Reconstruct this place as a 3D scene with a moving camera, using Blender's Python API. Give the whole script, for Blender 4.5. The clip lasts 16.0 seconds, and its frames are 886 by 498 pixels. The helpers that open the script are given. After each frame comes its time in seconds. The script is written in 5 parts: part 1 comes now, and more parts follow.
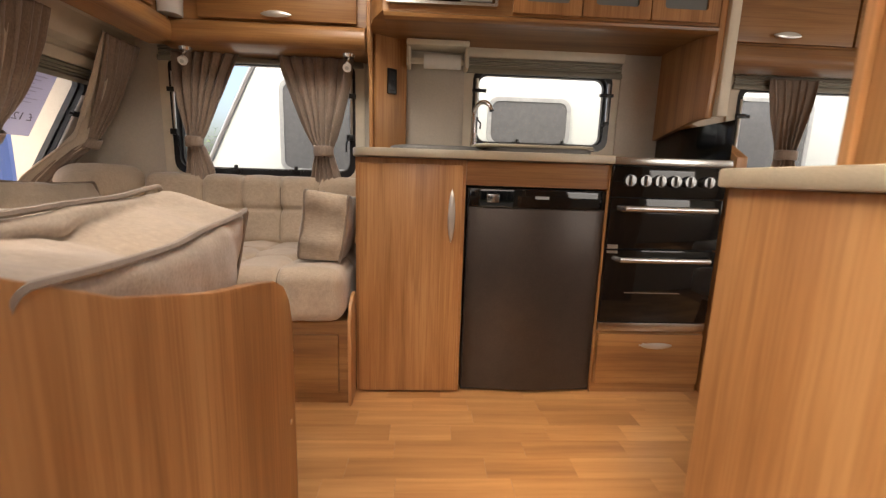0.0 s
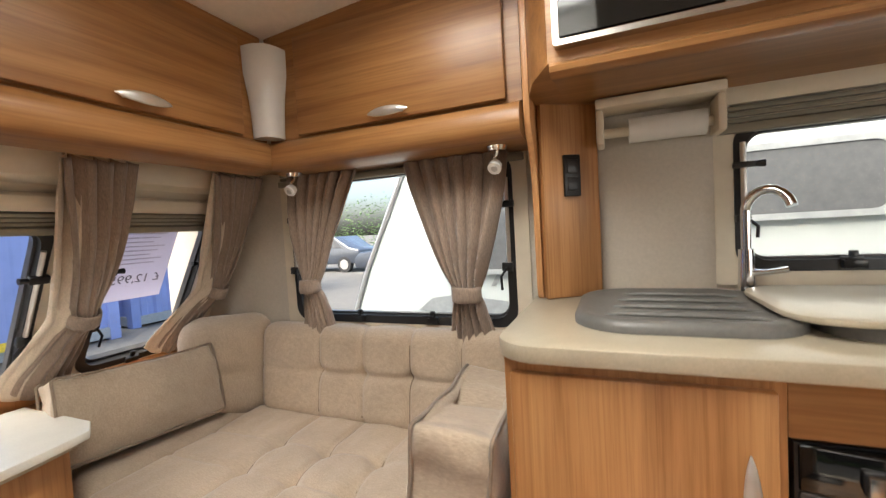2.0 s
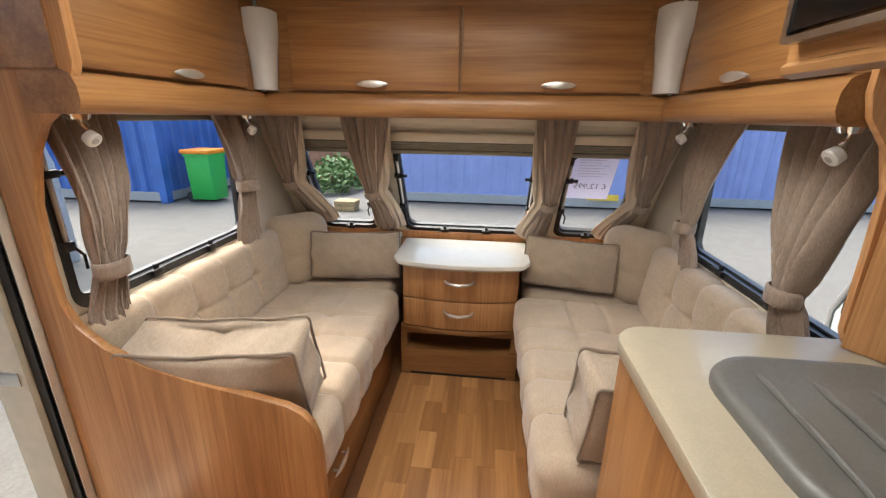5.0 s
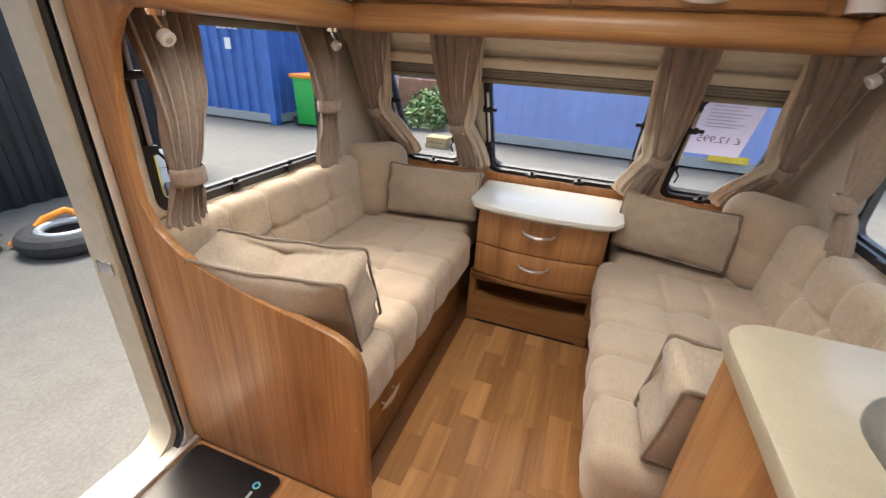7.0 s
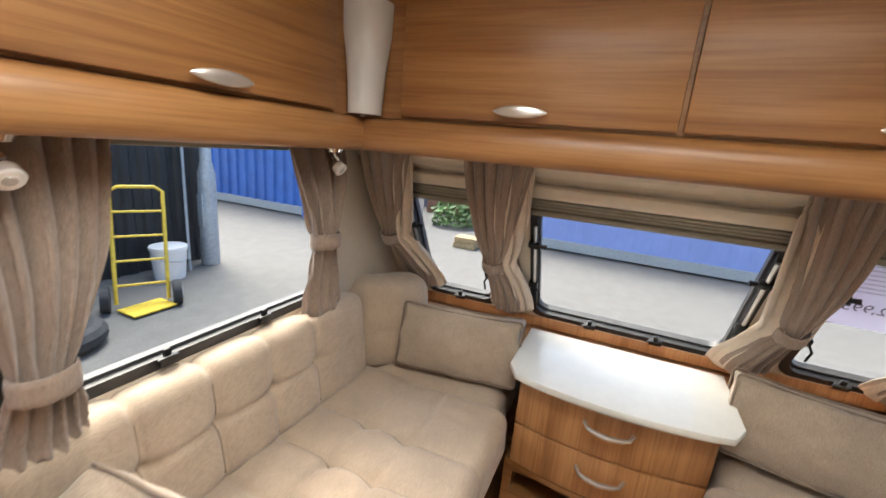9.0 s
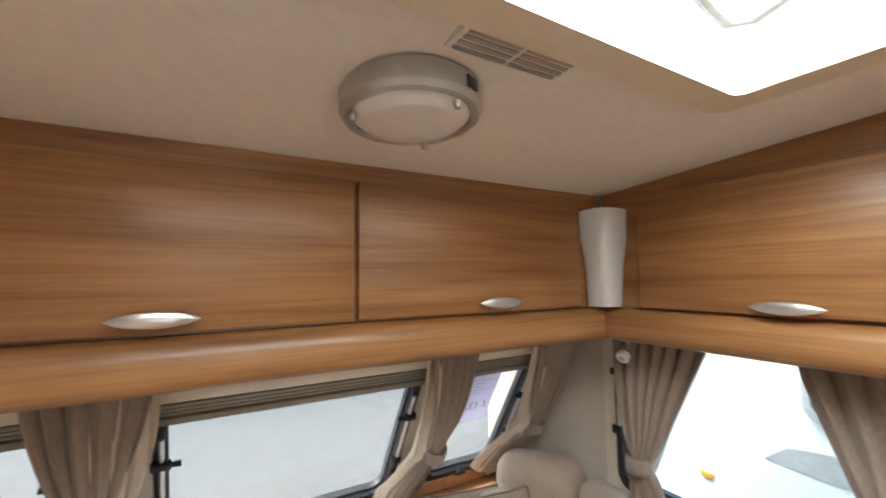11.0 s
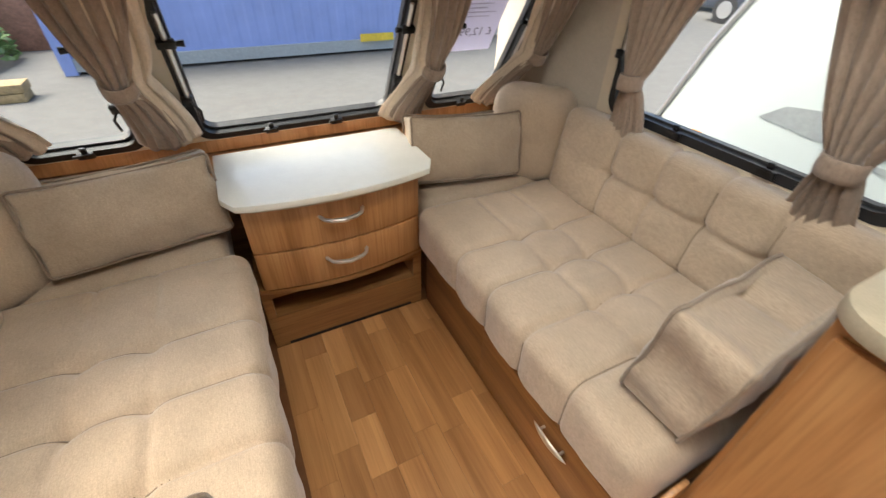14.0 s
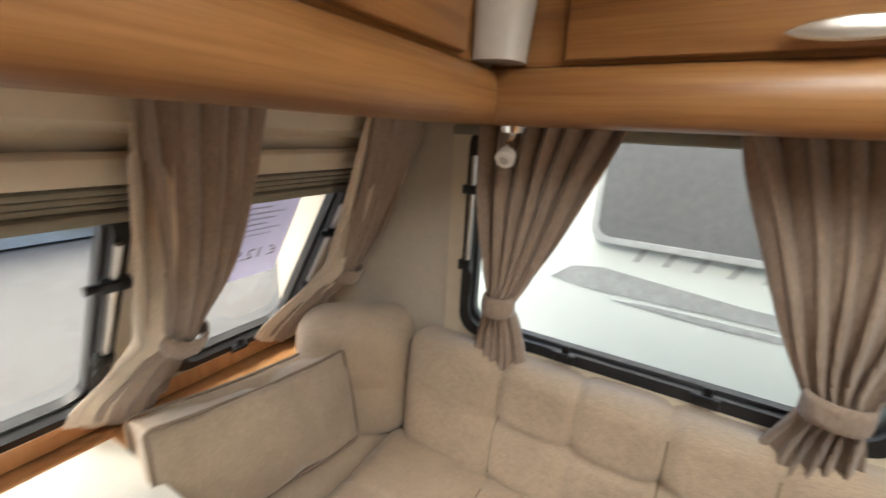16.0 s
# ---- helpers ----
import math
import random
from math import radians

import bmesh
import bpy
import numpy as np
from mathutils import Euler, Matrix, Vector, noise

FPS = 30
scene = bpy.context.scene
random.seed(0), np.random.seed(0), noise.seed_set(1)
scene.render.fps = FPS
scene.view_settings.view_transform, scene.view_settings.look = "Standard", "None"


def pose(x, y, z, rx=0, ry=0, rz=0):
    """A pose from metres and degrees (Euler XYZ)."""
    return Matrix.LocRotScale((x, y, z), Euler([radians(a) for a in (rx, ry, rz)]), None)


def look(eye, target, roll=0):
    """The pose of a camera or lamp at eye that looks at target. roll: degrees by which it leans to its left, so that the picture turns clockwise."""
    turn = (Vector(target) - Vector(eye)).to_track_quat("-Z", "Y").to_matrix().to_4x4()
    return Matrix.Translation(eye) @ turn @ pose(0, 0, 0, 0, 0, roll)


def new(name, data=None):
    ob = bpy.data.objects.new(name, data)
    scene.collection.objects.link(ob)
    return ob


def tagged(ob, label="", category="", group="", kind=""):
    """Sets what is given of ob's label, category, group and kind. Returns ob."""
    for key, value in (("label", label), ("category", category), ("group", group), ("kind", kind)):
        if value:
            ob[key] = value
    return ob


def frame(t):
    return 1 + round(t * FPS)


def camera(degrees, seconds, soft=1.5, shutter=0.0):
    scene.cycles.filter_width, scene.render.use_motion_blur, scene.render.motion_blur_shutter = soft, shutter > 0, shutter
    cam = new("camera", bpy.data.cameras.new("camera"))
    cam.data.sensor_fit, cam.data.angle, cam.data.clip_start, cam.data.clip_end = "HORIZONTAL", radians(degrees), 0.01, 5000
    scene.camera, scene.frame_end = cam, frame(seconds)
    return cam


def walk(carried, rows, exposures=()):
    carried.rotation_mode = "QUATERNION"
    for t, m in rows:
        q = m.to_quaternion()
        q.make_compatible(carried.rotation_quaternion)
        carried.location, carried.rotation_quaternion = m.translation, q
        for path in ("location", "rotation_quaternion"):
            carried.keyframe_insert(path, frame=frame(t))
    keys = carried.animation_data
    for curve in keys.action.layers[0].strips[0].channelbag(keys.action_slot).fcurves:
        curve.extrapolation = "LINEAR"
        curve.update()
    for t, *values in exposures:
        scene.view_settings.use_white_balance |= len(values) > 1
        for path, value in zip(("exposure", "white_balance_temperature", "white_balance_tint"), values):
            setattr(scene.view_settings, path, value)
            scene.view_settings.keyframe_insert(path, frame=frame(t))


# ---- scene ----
cam = camera(94.5, 16.0, soft=1.3, shutter=0.25)
PATH = [
    (0, (-0.049, 0.104, 0.824), (0.043, 2.072, 0.481), 1.8),
    (0.5, (-0.092, 0.313, 0.856), (-0.01, 2.29, 0.568), 1.2),
    (1, (-0.129, 0.524, 0.854), (-0.298, 2.503, 0.621), 1.7),
    (1.5, (-0.202, 0.778, 0.911), (-0.845, 2.672, 0.933), -1.7),
    (2, (-0.118, 0.907, 1.114), (-0.882, 2.753, 1.02), -3.3),
    (2.5, (-0.041, 0.989, 1.203), (-1.286, 2.545, 1.035), -1.0),
    (3, (-0.023, 1.093, 1.217), (-1.626, 2.271, 1.016), 0.3),
    (3.5, (0.065, 1.185, 1.257), (-1.838, 1.707, 0.934), -1.0),
    (4, (0.268, 1.251, 1.295), (-1.692, 1.128, 0.919), -0.8),
    (4.2, (0.352, 1.274, 1.33), (-1.573, 1.046, 0.834), -0.6),
    (6.3, (0.537, 1.294, 1.305), (-1.323, 1.088, 0.602), 1.1),
    (6.5, (0.493, 1.302, 1.298), (-1.337, 0.992, 0.554), 1.9),
    (7, (0.363, 1.303, 1.282), (-1.339, 0.731, 0.401), 3.6),
    (7.5, (0.18, 1.265, 1.267), (-1.445, 0.545, 0.349), 4.8),
    (8, (0.059, 1.189, 1.288), (-1.53, 0.312, 0.448), 3.9),
    (8.2, (0.017, 1.183, 1.289), (-1.565, 0.208, 0.551), 3.1),
    (10.5, (-0.294, 0.899, 1.505), (-2.224, 1.347, 1.775), 0.8),
    (11, (-0.301, 0.915, 1.496), (-2.025, 1.92, 1.632), -0.6),
    (11.5, (-0.265, 0.962, 1.483), (-1.805, 2.232, 1.355), -0.5),
    (12, (-0.253, 0.978, 1.418), (-1.632, 2.344, 0.937), 0.9),
    (12.5, (-0.244, 0.957, 1.337), (-1.49, 2.257, 0.468), 1.8),
    (13, (-0.197, 0.947, 1.291), (-1.391, 2.114, 0.191), 2.8),
    (13.5, (-0.179, 0.919, 1.293), (-1.396, 1.943, 0.08), 3.2),
    (14, (-0.203, 0.942, 1.277), (-1.608, 1.689, 0.065), 1.8),
    (14.5, (-0.345, 0.978, 1.289), (-1.892, 1.547, 0.158), 2.8),
    (15, (-0.492, 1.069, 1.298), (-2.123, 1.62, 0.281), 2.6),
    (15.5, (-0.665, 1.177, 1.281), (-2.247, 2.109, 0.487), 2.4),
    (16, (-0.77, 1.235, 1.308), (-1.735, 2.897, 0.754), 2.8),
]
walk(cam, [(t, look(eye, target, roll)) for t, eye, target, roll in PATH],
     exposures=[(0.0, 1.68, 7200, 12), (0.5, 1.98, 6700, 8), (1.5, 2.12, 6650, 6), (3.5, 2.08, 6500, 5), (7.0, 2.03, 6450, 6), (8.2, 2.08, 6450, 6), (10.5, 2.33, 5800, 1), (11.5, 2.03, 5750, 0), (12.5, 1.98, 6200, 2), (13.5, 1.95, 6500, 3), (14.5, 2.05, 6550, 3), (16.0, 2.08, 6550, 3)])

# ---- world and lights ----
world = bpy.data.worlds.new("overcast_sky")
scene.world = world
world.use_nodes = True
wn = world.node_tree
sky = wn.nodes.new("ShaderNodeTexSky")
sky.sky_type = 'NISHITA'
sky.sun_disc = False
sky.sun_elevation = radians(48)
sky.sun_rotation = radians(200)
sky.air_density, sky.dust_density, sky.ozone_density = 1.0, 6.0, 0.6
wn.links.new(sky.outputs[0], wn.nodes["Background"].inputs[0])
wn.nodes["Background"].inputs[1].default_value = 0.15
sun_data = bpy.data.lights.new("sun", 'SUN')
sun_data.energy, sun_data.angle, sun_data.color = 1.5, radians(25), (1.0, 0.96, 0.9)
sun = new("sun", sun_data)
sun.matrix_world = look((0, 0, 10), (2.5, 2.0, 0))


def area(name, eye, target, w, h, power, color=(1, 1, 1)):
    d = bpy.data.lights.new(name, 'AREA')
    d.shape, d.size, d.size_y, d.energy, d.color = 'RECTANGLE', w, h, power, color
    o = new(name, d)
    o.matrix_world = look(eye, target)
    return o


# daylight in the roof hatch, and added fill lamps in unseen, made-up rear openings
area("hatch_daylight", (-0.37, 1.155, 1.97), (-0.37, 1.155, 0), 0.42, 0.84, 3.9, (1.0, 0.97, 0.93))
area("unseen_rear_fill", (3.02, 1.155, 1.10), (0, 1.155, 0.95), 1.5, 0.55, 1.8, (1.0, 0.97, 0.94))
area("unseen_rear_side_fill", (1.75, 0.16, 1.10), (1.2, 2.0, 0.8), 0.8, 0.5, 2.0, (1.0, 0.97, 0.94))


# ---- materials ----
def node_mat(name, rough=0.5, metal=0.0):
    m = bpy.data.materials.new(name)
    m.use_nodes = True
    b = m.node_tree.nodes["Principled BSDF"]
    b.inputs["Roughness"].default_value = rough
    b.inputs["Metallic"].default_value = metal
    return m, m.node_tree, b


def ramp(nt, fac, stops):
    r = nt.nodes.new("ShaderNodeValToRGB")
    while len(r.color_ramp.elements) < len(stops):
        r.color_ramp.elements.new(0.5)
    for e, (p, c) in zip(r.color_ramp.elements, stops):
        e.position, e.color = p, (*c, 1)
    nt.links.new(fac, r.inputs[0])
    return r.outputs[0]


def noise_tex(nt, scale, detail=4, stretch=(1, 1, 1), rough=0.6, offset=None):
    tc = nt.nodes.new("ShaderNodeTexCoord")
    mp = nt.nodes.new("ShaderNodeMapping")
    mp.inputs["Scale"].default_value = stretch
    nt.links.new(tc.outputs["Object"], mp.inputs[0])
    if offset is not None:
        nt.links.new(offset, mp.inputs["Location"])
    n = nt.nodes.new("ShaderNodeTexNoise")
    n.inputs["Scale"].default_value = scale
    n.inputs["Detail"].default_value = detail
    n.inputs["Roughness"].default_value = rough
    nt.links.new(mp.outputs[0], n.inputs["Vector"])
    return n.outputs["Fac"]


def bump(nt, b, fac, strength, dist=0.002):
    n = nt.nodes.new("ShaderNodeBump")
    n.inputs["Strength"].default_value, n.inputs["Distance"].default_value = strength, dist
    nt.links.new(fac, n.inputs["Height"])
    nt.links.new(n.outputs[0], b.inputs["Normal"])


def mix(nt, a, b, fac, kind='MIX'):
    n = nt.nodes.new("ShaderNodeMix")
    n.data_type, n.blend_type = 'RGBA', kind
    for s, v in ((n.inputs[6], a), (n.inputs[7], b), (n.inputs[0], fac)):
        if hasattr(v, "is_linked"):
            nt.links.new(v, s)
        else:
            s.default_value = v if isinstance(v, float) else (*v, 1)
    return n.outputs[2]


def wood(name, axis, dark, mid, light, rough=0.42, per_object=False):
    m, nt, b = node_mat(name, rough)
    off = None
    if per_object:
        oi = nt.nodes.new("ShaderNodeObjectInfo")
        cv = nt.nodes.new("ShaderNodeVectorMath")
        cv.operation = 'SCALE'
        cv.inputs[0].default_value = (7, 11, 5)
        nt.links.new(oi.outputs["Random"], cv.inputs["Scale"])
        off = cv.outputs[0]
    s = {"x": (0.55, 9, 9), "y": (9, 0.55, 9), "z": (9, 9, 0.55)}[axis]
    f = {"x": (2, 90, 90), "y": (90, 2, 90), "z": (90, 90, 2)}[axis]
    broad = noise_tex(nt, 1.6, 5, s, 0.62, off)
    col = ramp(nt, broad, [(0.30, dark), (0.5, mid), (0.70, light)])
    fine = noise_tex(nt, 2.2, 3, f, 0.7, off)
    streak = ramp(nt, fine, [(0.36, (0.72, 0.66, 0.6)), (0.55, (1, 1, 1))])
    col = mix(nt, col, streak, 0.3 if per_object else 0.55, 'MULTIPLY')
    g = {"x": (0.45, 16, 16), "y": (16, 0.45, 16), "z": (16, 16, 0.45)}[axis]
    figure = noise_tex(nt, 1.5, 2, g, 0.45, off)
    veins = ramp(nt, figure, [(0.40, (1, 1, 1)), (0.47, (0.74, 0.66, 0.58)), (0.50, (1, 1, 1)), (0.60, (1, 1, 1)), (0.635, (0.80, 0.73, 0.66)), (0.68, (1, 1, 1))])
    col = mix(nt, col, veins, 0.25 if per_object else 0.6, 'MULTIPLY')
    if per_object:
        tone = ramp(nt, oi.outputs["Random"], [(0.0, (0.74, 0.69, 0.64)), (0.35, (0.90, 0.88, 0.86)), (0.65, (1.0, 1.0, 1.0)), (1.0, (1.16, 1.17, 1.18))])
        col = mix(nt, col, tone, 1.0, 'MULTIPLY')
    nt.links.new(col, b.inputs["Base Color"])
    bump(nt, b, fine, 0.06, 0.001)
    b.inputs["Coat Weight"].default_value, b.inputs["Coat Roughness"].default_value = 0.18, 0.2
    return m


def plain(name, color, rough=0.5, metal=0.0, var=0.12, scale=25, bmp=0.05, coat=0.0):
    m, nt, b = node_mat(name, rough, metal)
    n = noise_tex(nt, scale, 5)
    big = noise_tex(nt, scale * 0.11, 3)
    c = ramp(nt, n, [(0.3, tuple(v * (1 - var) for v in color)), (0.7, tuple(min(1, v * (1 + var)) for v in color))])
    c2 = ramp(nt, big, [(0.35, (1 - var, 1 - var, 1 - var)), (0.65, (1, 1, 1))])
    nt.links.new(mix(nt, c, c2, 0.8, 'MULTIPLY'), b.inputs["Base Color"])
    b.inputs["Coat Weight"].default_value = coat
    if bmp:
        bump(nt, b, n, bmp, 0.002)
    return m


def cloth(name, color, weave=900, rough=0.9, sheen=0.35, slub=(1, 1, 1), var=0.16):
    m, nt, b = node_mat(name, rough)
    fine = noise_tex(nt, weave * 0.35, 2, slub, 0.8)
    patch = noise_tex(nt, 9, 5)
    c = ramp(nt, fine, [(0.25, tuple(v * (1 - var) for v in color)), (0.75, tuple(min(1, v * (1 + var)) for v in color))])
    thread = noise_tex(nt, 60, 3, (1.0, 9.0, 1.0), 0.6)
    c = mix(nt, c, ramp(nt, thread, [(0.35, (0.90, 0.89, 0.88)), (0.62, (1.05, 1.05, 1.05))]), 0.8, 'MULTIPLY')
    c2 = ramp(nt, patch, [(0.3, (0.88, 0.87, 0.86)), (0.7, (1.04, 1.03, 1.02))])
    nt.links.new(mix(nt, c, c2, 1.0, 'MULTIPLY'), b.inputs["Base Color"])
    b.inputs["Sheen Weight"].default_value, b.inputs["Sheen Roughness"].default_value = sheen, 0.5
    b.inputs["Specular IOR Level"].default_value = 0.2
    crease = noise_tex(nt, 22, 6, (1, 1, 1), 0.7)
    both = nt.nodes.new("ShaderNodeMath")
    both.operation = 'MULTIPLY_ADD'
    both.inputs[1].default_value = 1.6
    nt.links.new(crease, both.inputs[0])
    nt.links.new(fine, both.inputs[2])
    bump(nt, b, both.outputs[0], 0.30, 0.0018)
    return m


# one laminate: shade is put into the x and y tones, light into upright
WD, WM, WL = (0.185, 0.077, 0.024), (0.300, 0.140, 0.046), (0.40, 0.200, 0.072)
wood_x = wood("cherry_laminate_x_shaded", "x", WD, WM, WL)
wood_y = wood("cherry_laminate_y_shaded", "y", WD, WM, WL)
wood_z = wood("cherry_laminate_upright_lit", "z", (0.30, 0.133, 0.047), (0.44, 0.212, 0.080), (0.53, 0.282, 0.115))
wood_edge = wood("pale_wood_edging", "z", (0.45, 0.22, 0.085), (0.55, 0.28, 0.12), (0.62, 0.34, 0.15))
plank_mat = wood("oak_vinyl_strips", "x", (0.38, 0.178, 0.064), (0.54, 0.275, 0.105), (0.66, 0.36, 0.15), 0.33, True)
# colour of the floor joints, also the painted shade inside the chest's slot
joint_slot_mat = plain("dark_floor_joint_and_slot_shade", (0.20, 0.085, 0.03), 0.6)
sofa_mat = cloth("beige_upholstery", (0.50, 0.40, 0.30), 900, slub=(1, 1, 1))
pillow_mat = cloth("beige_cord_pillow_fabric", (0.44, 0.355, 0.27), 700, slub=(0.25, 1, 1))
piping_mat = cloth("brown_piping", (0.26, 0.20, 0.15))
frame_cream = plain("aged_cream_door_frame", (0.50, 0.455, 0.35), 0.45, var=0.08)
# cord colour darkened to carry the crease shade along the seams
seam_shade_mat = cloth("seam_cord_with_crease_shade", (0.22, 0.165, 0.12))
curtain_mat = cloth("taupe_curtain_cloth", (0.33, 0.255, 0.205), 900, slub=(1, 1, 0.2), var=0.22)
lining_mat = cloth("pale_curtain_lining", (0.70, 0.61, 0.50))
mattress_mat = cloth("white_mattress_cloth", (0.75, 0.73, 0.70))
cream_wall = plain("cream_wallboard", (0.62, 0.56, 0.48), 0.6, var=0.05, scale=120, bmp=0.12)
cream_trim = plain("cream_plastic_trim", (0.74, 0.66, 0.53), 0.42, var=0.04)
blind_mat = plain("grey_beige_blind_cassette", (0.29, 0.27, 0.21), 0.5, var=0.08)
ceiling_mat = plain("off_white_ceiling_board", (0.80, 0.765, 0.71), 0.65, var=0.04, scale=60, bmp=0.08)
worktop_mat = plain("cream_speckled_worktop", (0.45, 0.395, 0.295), 0.3, var=0.07, scale=260, bmp=0.02, coat=0.2)
table_mat = plain("pale_speckled_tabletop", (0.74, 0.73, 0.665), 0.28, var=0.05, scale=260, bmp=0.02, coat=0.2)
black_rubber = plain("black_window_rubber", (0.018, 0.018, 0.02), 0.32, var=0.2)
black_plastic = plain("black_plastic", (0.012, 0.012, 0.013), 0.3, var=0.2)
silver = plain("brushed_silver", (0.72, 0.70, 0.67), 0.32, 0.85, var=0.06)
chrome = plain("chrome", (0.85, 0.85, 0.85), 0.1, 1.0, var=0.02, bmp=0)
silver_paint = plain("silver_grey_plastic", (0.50, 0.49, 0.475), 0.34, 0.6, var=0.05)
white_plastic = plain("white_plastic", (0.78, 0.76, 0.73), 0.3, var=0.03)
speaker_mat = plain("glossy_white_light_cover", (0.60, 0.585, 0.565), 0.22, var=0.03, coat=0.3)
fridge_mat = plain("dark_bronze_fridge_front", (0.055, 0.042, 0.035), 0.38, 0.4, var=0.12, scale=200)
black_glass = plain("black_oven_glass", (0.006, 0.006, 0.006), 0.06, var=0.1, bmp=0)
sink_mat = plain("charcoal_moulded_plastic", (0.15, 0.145, 0.135), 0.4, var=0.1, scale=150)
knob_mat = plain("dark_chrome", (0.30, 0.30, 0.30), 0.22, 0.9, var=0.05, bmp=0)
rim_mat = plain("dark_grey_sash_rim", (0.07, 0.07, 0.072), 0.35, var=0.15)
steel = plain("stainless_steel", (0.62, 0.61, 0.59), 0.25, 1.0, var=0.05)
frost_mat = plain("frosted_door_glass", (0.17, 0.185, 0.19), 0.35, var=0.05)
paper_mat = plain("white_paper", (0.80, 0.78, 0.74), 0.8, var=0.03)
sign_mat = plain("lilac_white_price_sheet", (0.72, 0.68, 0.77), 0.7, var=0.03)
ink_mat = plain("grey_print", (0.22, 0.20, 0.24), 0.8)
mat_black = plain("black_rubber_mat", (0.010, 0.010, 0.012), 0.33, var=0.25)
cyan_mat = plain("cyan_print", (0.10, 0.45, 0.55), 0.5)
tarmac = plain("worn_tarmac", (0.125, 0.118, 0.107), 0.9, var=0.17, scale=55, bmp=0.4)
blue_paint = plain("blue_container_paint", (0.040, 0.135, 0.44), 0.45, var=0.16, scale=3)
# blue made paler: the haze on the window panes is mixed into this paint
navy_paint = plain("hazed_blue_container_paint", (0.23, 0.30, 0.58), 0.5, var=0.08, scale=3)
fence_mat = plain("black_corrugated_fence", (0.014, 0.016, 0.019), 0.5, var=0.3, scale=4)
white_grp = plain("white_caravan_shell", (0.50, 0.545, 0.53), 0.25, var=0.03, scale=2, coat=0.3)
tinted = plain("grey_tinted_window", (0.13, 0.135, 0.14), 0.12, var=0.1, bmp=0)
decal_grey = plain("grey_decal", (0.34, 0.36, 0.36), 0.4)
orange_mat = plain("amber_reflector", (0.85, 0.28, 0.02), 0.35)
blocks_mat = plain("weathered_wood_blocks", (0.36, 0.26, 0.13), 0.8, var=0.25)
faint_ink = plain("faint_grey_print", (0.58, 0.54, 0.62), 0.8)
yellow_mat = plain("yellow_paint", (0.70, 0.50, 0.05), 0.5, var=0.2)
green_mat = plain("green_bin_plastic", (0.03, 0.42, 0.07), 0.4)
leaf_mat = plain("green_leaves", (0.10, 0.19, 0.045), 0.6, var=0.5, scale=18)
rubber_tyre = plain("tyre_rubber", (0.03, 0.03, 0.032), 0.8, var=0.3)
brick_mat = plain("red_brown_brick", (0.30, 0.15, 0.09), 0.85, var=0.3, scale=30)
galv = plain("galvanised_pole", (0.40, 0.43, 0.45), 0.45, 0.4, var=0.15)
car_paint = plain("dark_car_paint", (0.05, 0.06, 0.08), 0.25, coat=0.5)
kerb_mat = plain("grey_steel_skirting", (0.22, 0.23, 0.25), 0.6, var=0.2, scale=4)


def pane_mat(name, tint, gloss):
    m = bpy.data.materials.new(name)
    m.use_nodes = True
    nt = m.node_tree
    nt.nodes.clear()
    out = nt.nodes.new("ShaderNodeOutputMaterial")
    tr = nt.nodes.new("ShaderNodeBsdfTransparent")
    tr.inputs[0].default_value = (*tint, 1)
    gl = nt.nodes.new("ShaderNodeBsdfGlossy")
    gl.inputs["Roughness"].default_value = 0.03
    fr = nt.nodes.new("ShaderNodeFresnel")
    fr.inputs[0].default_value = gloss
    mx = nt.nodes.new("ShaderNodeMixShader")
    nt.links.new(fr.outputs[0], mx.inputs[0])
    nt.links.new(tr.outputs[0], mx.inputs[1])
    nt.links.new(gl.outputs[0], mx.inputs[2])
    nt.links.new(mx.outputs[0], out.inputs[0])
    return m


sn = sign_mat.node_tree
sheet_mix, sheet_back = sn.nodes.new("ShaderNodeMixShader"), sn.nodes.new("ShaderNodeBsdfTranslucent")
sheet_back.inputs[0].default_value = (0.80, 0.77, 0.85, 1)
sheet_mix.inputs[0].default_value = 0.6
sn.links.new(sn.nodes["Principled BSDF"].outputs[0], sheet_mix.inputs[1])
sn.links.new(sheet_back.outputs[0], sheet_mix.inputs[2])
sn.links.new(sheet_mix.outputs[0], sn.nodes["Material Output"].inputs[0])
smoke_glass = pane_mat("smoked_splash_glass", (0.40, 0.34, 0.30), 1.3)
glass = pane_mat("tinted_acrylic_pane", (0.86, 0.89, 0.93), 1.1)

dome_mat, dn, db = node_mat("milky_acrylic_dome", 0.3)
dome_mix, dome_back = dn.nodes.new("ShaderNodeMixShader"), dn.nodes.new("ShaderNodeBsdfTranslucent")
db.inputs["Base Color"].default_value = (0.85, 0.85, 0.85, 1)
dome_back.inputs[0].default_value = (0.92, 0.93, 0.93, 1)
dome_mix.inputs[0].default_value = 0.75
dn.links.new(db.outputs[0], dome_mix.inputs[1])
dn.links.new(dome_back.outputs[0], dome_mix.inputs[2])
dn.links.new(dome_mix.outputs[0], dn.nodes["Material Output"].inputs[0])

# ---- helpers of this scene ----
PLACE = {}


def thing(name, label, category, loc=(0, 0, 0), group="", kind=""):
    o = new(name)
    o.location = loc
    o.empty_display_size = 0.05
    PLACE[o.name] = Matrix.Translation(loc)
    return tagged(o, label, category, group, kind)


def finish(bm, name, material, smooth=None):
    me = bpy.data.meshes.new(name)
    bmesh.ops.recalc_face_normals(bm, faces=bm.faces)
    bm.to_mesh(me)
    bm.free()
    me.materials.append(material)
    if smooth is not None:
        me.shade_smooth()
        me.set_sharp_from_angle(angle=radians(smooth))
    return me


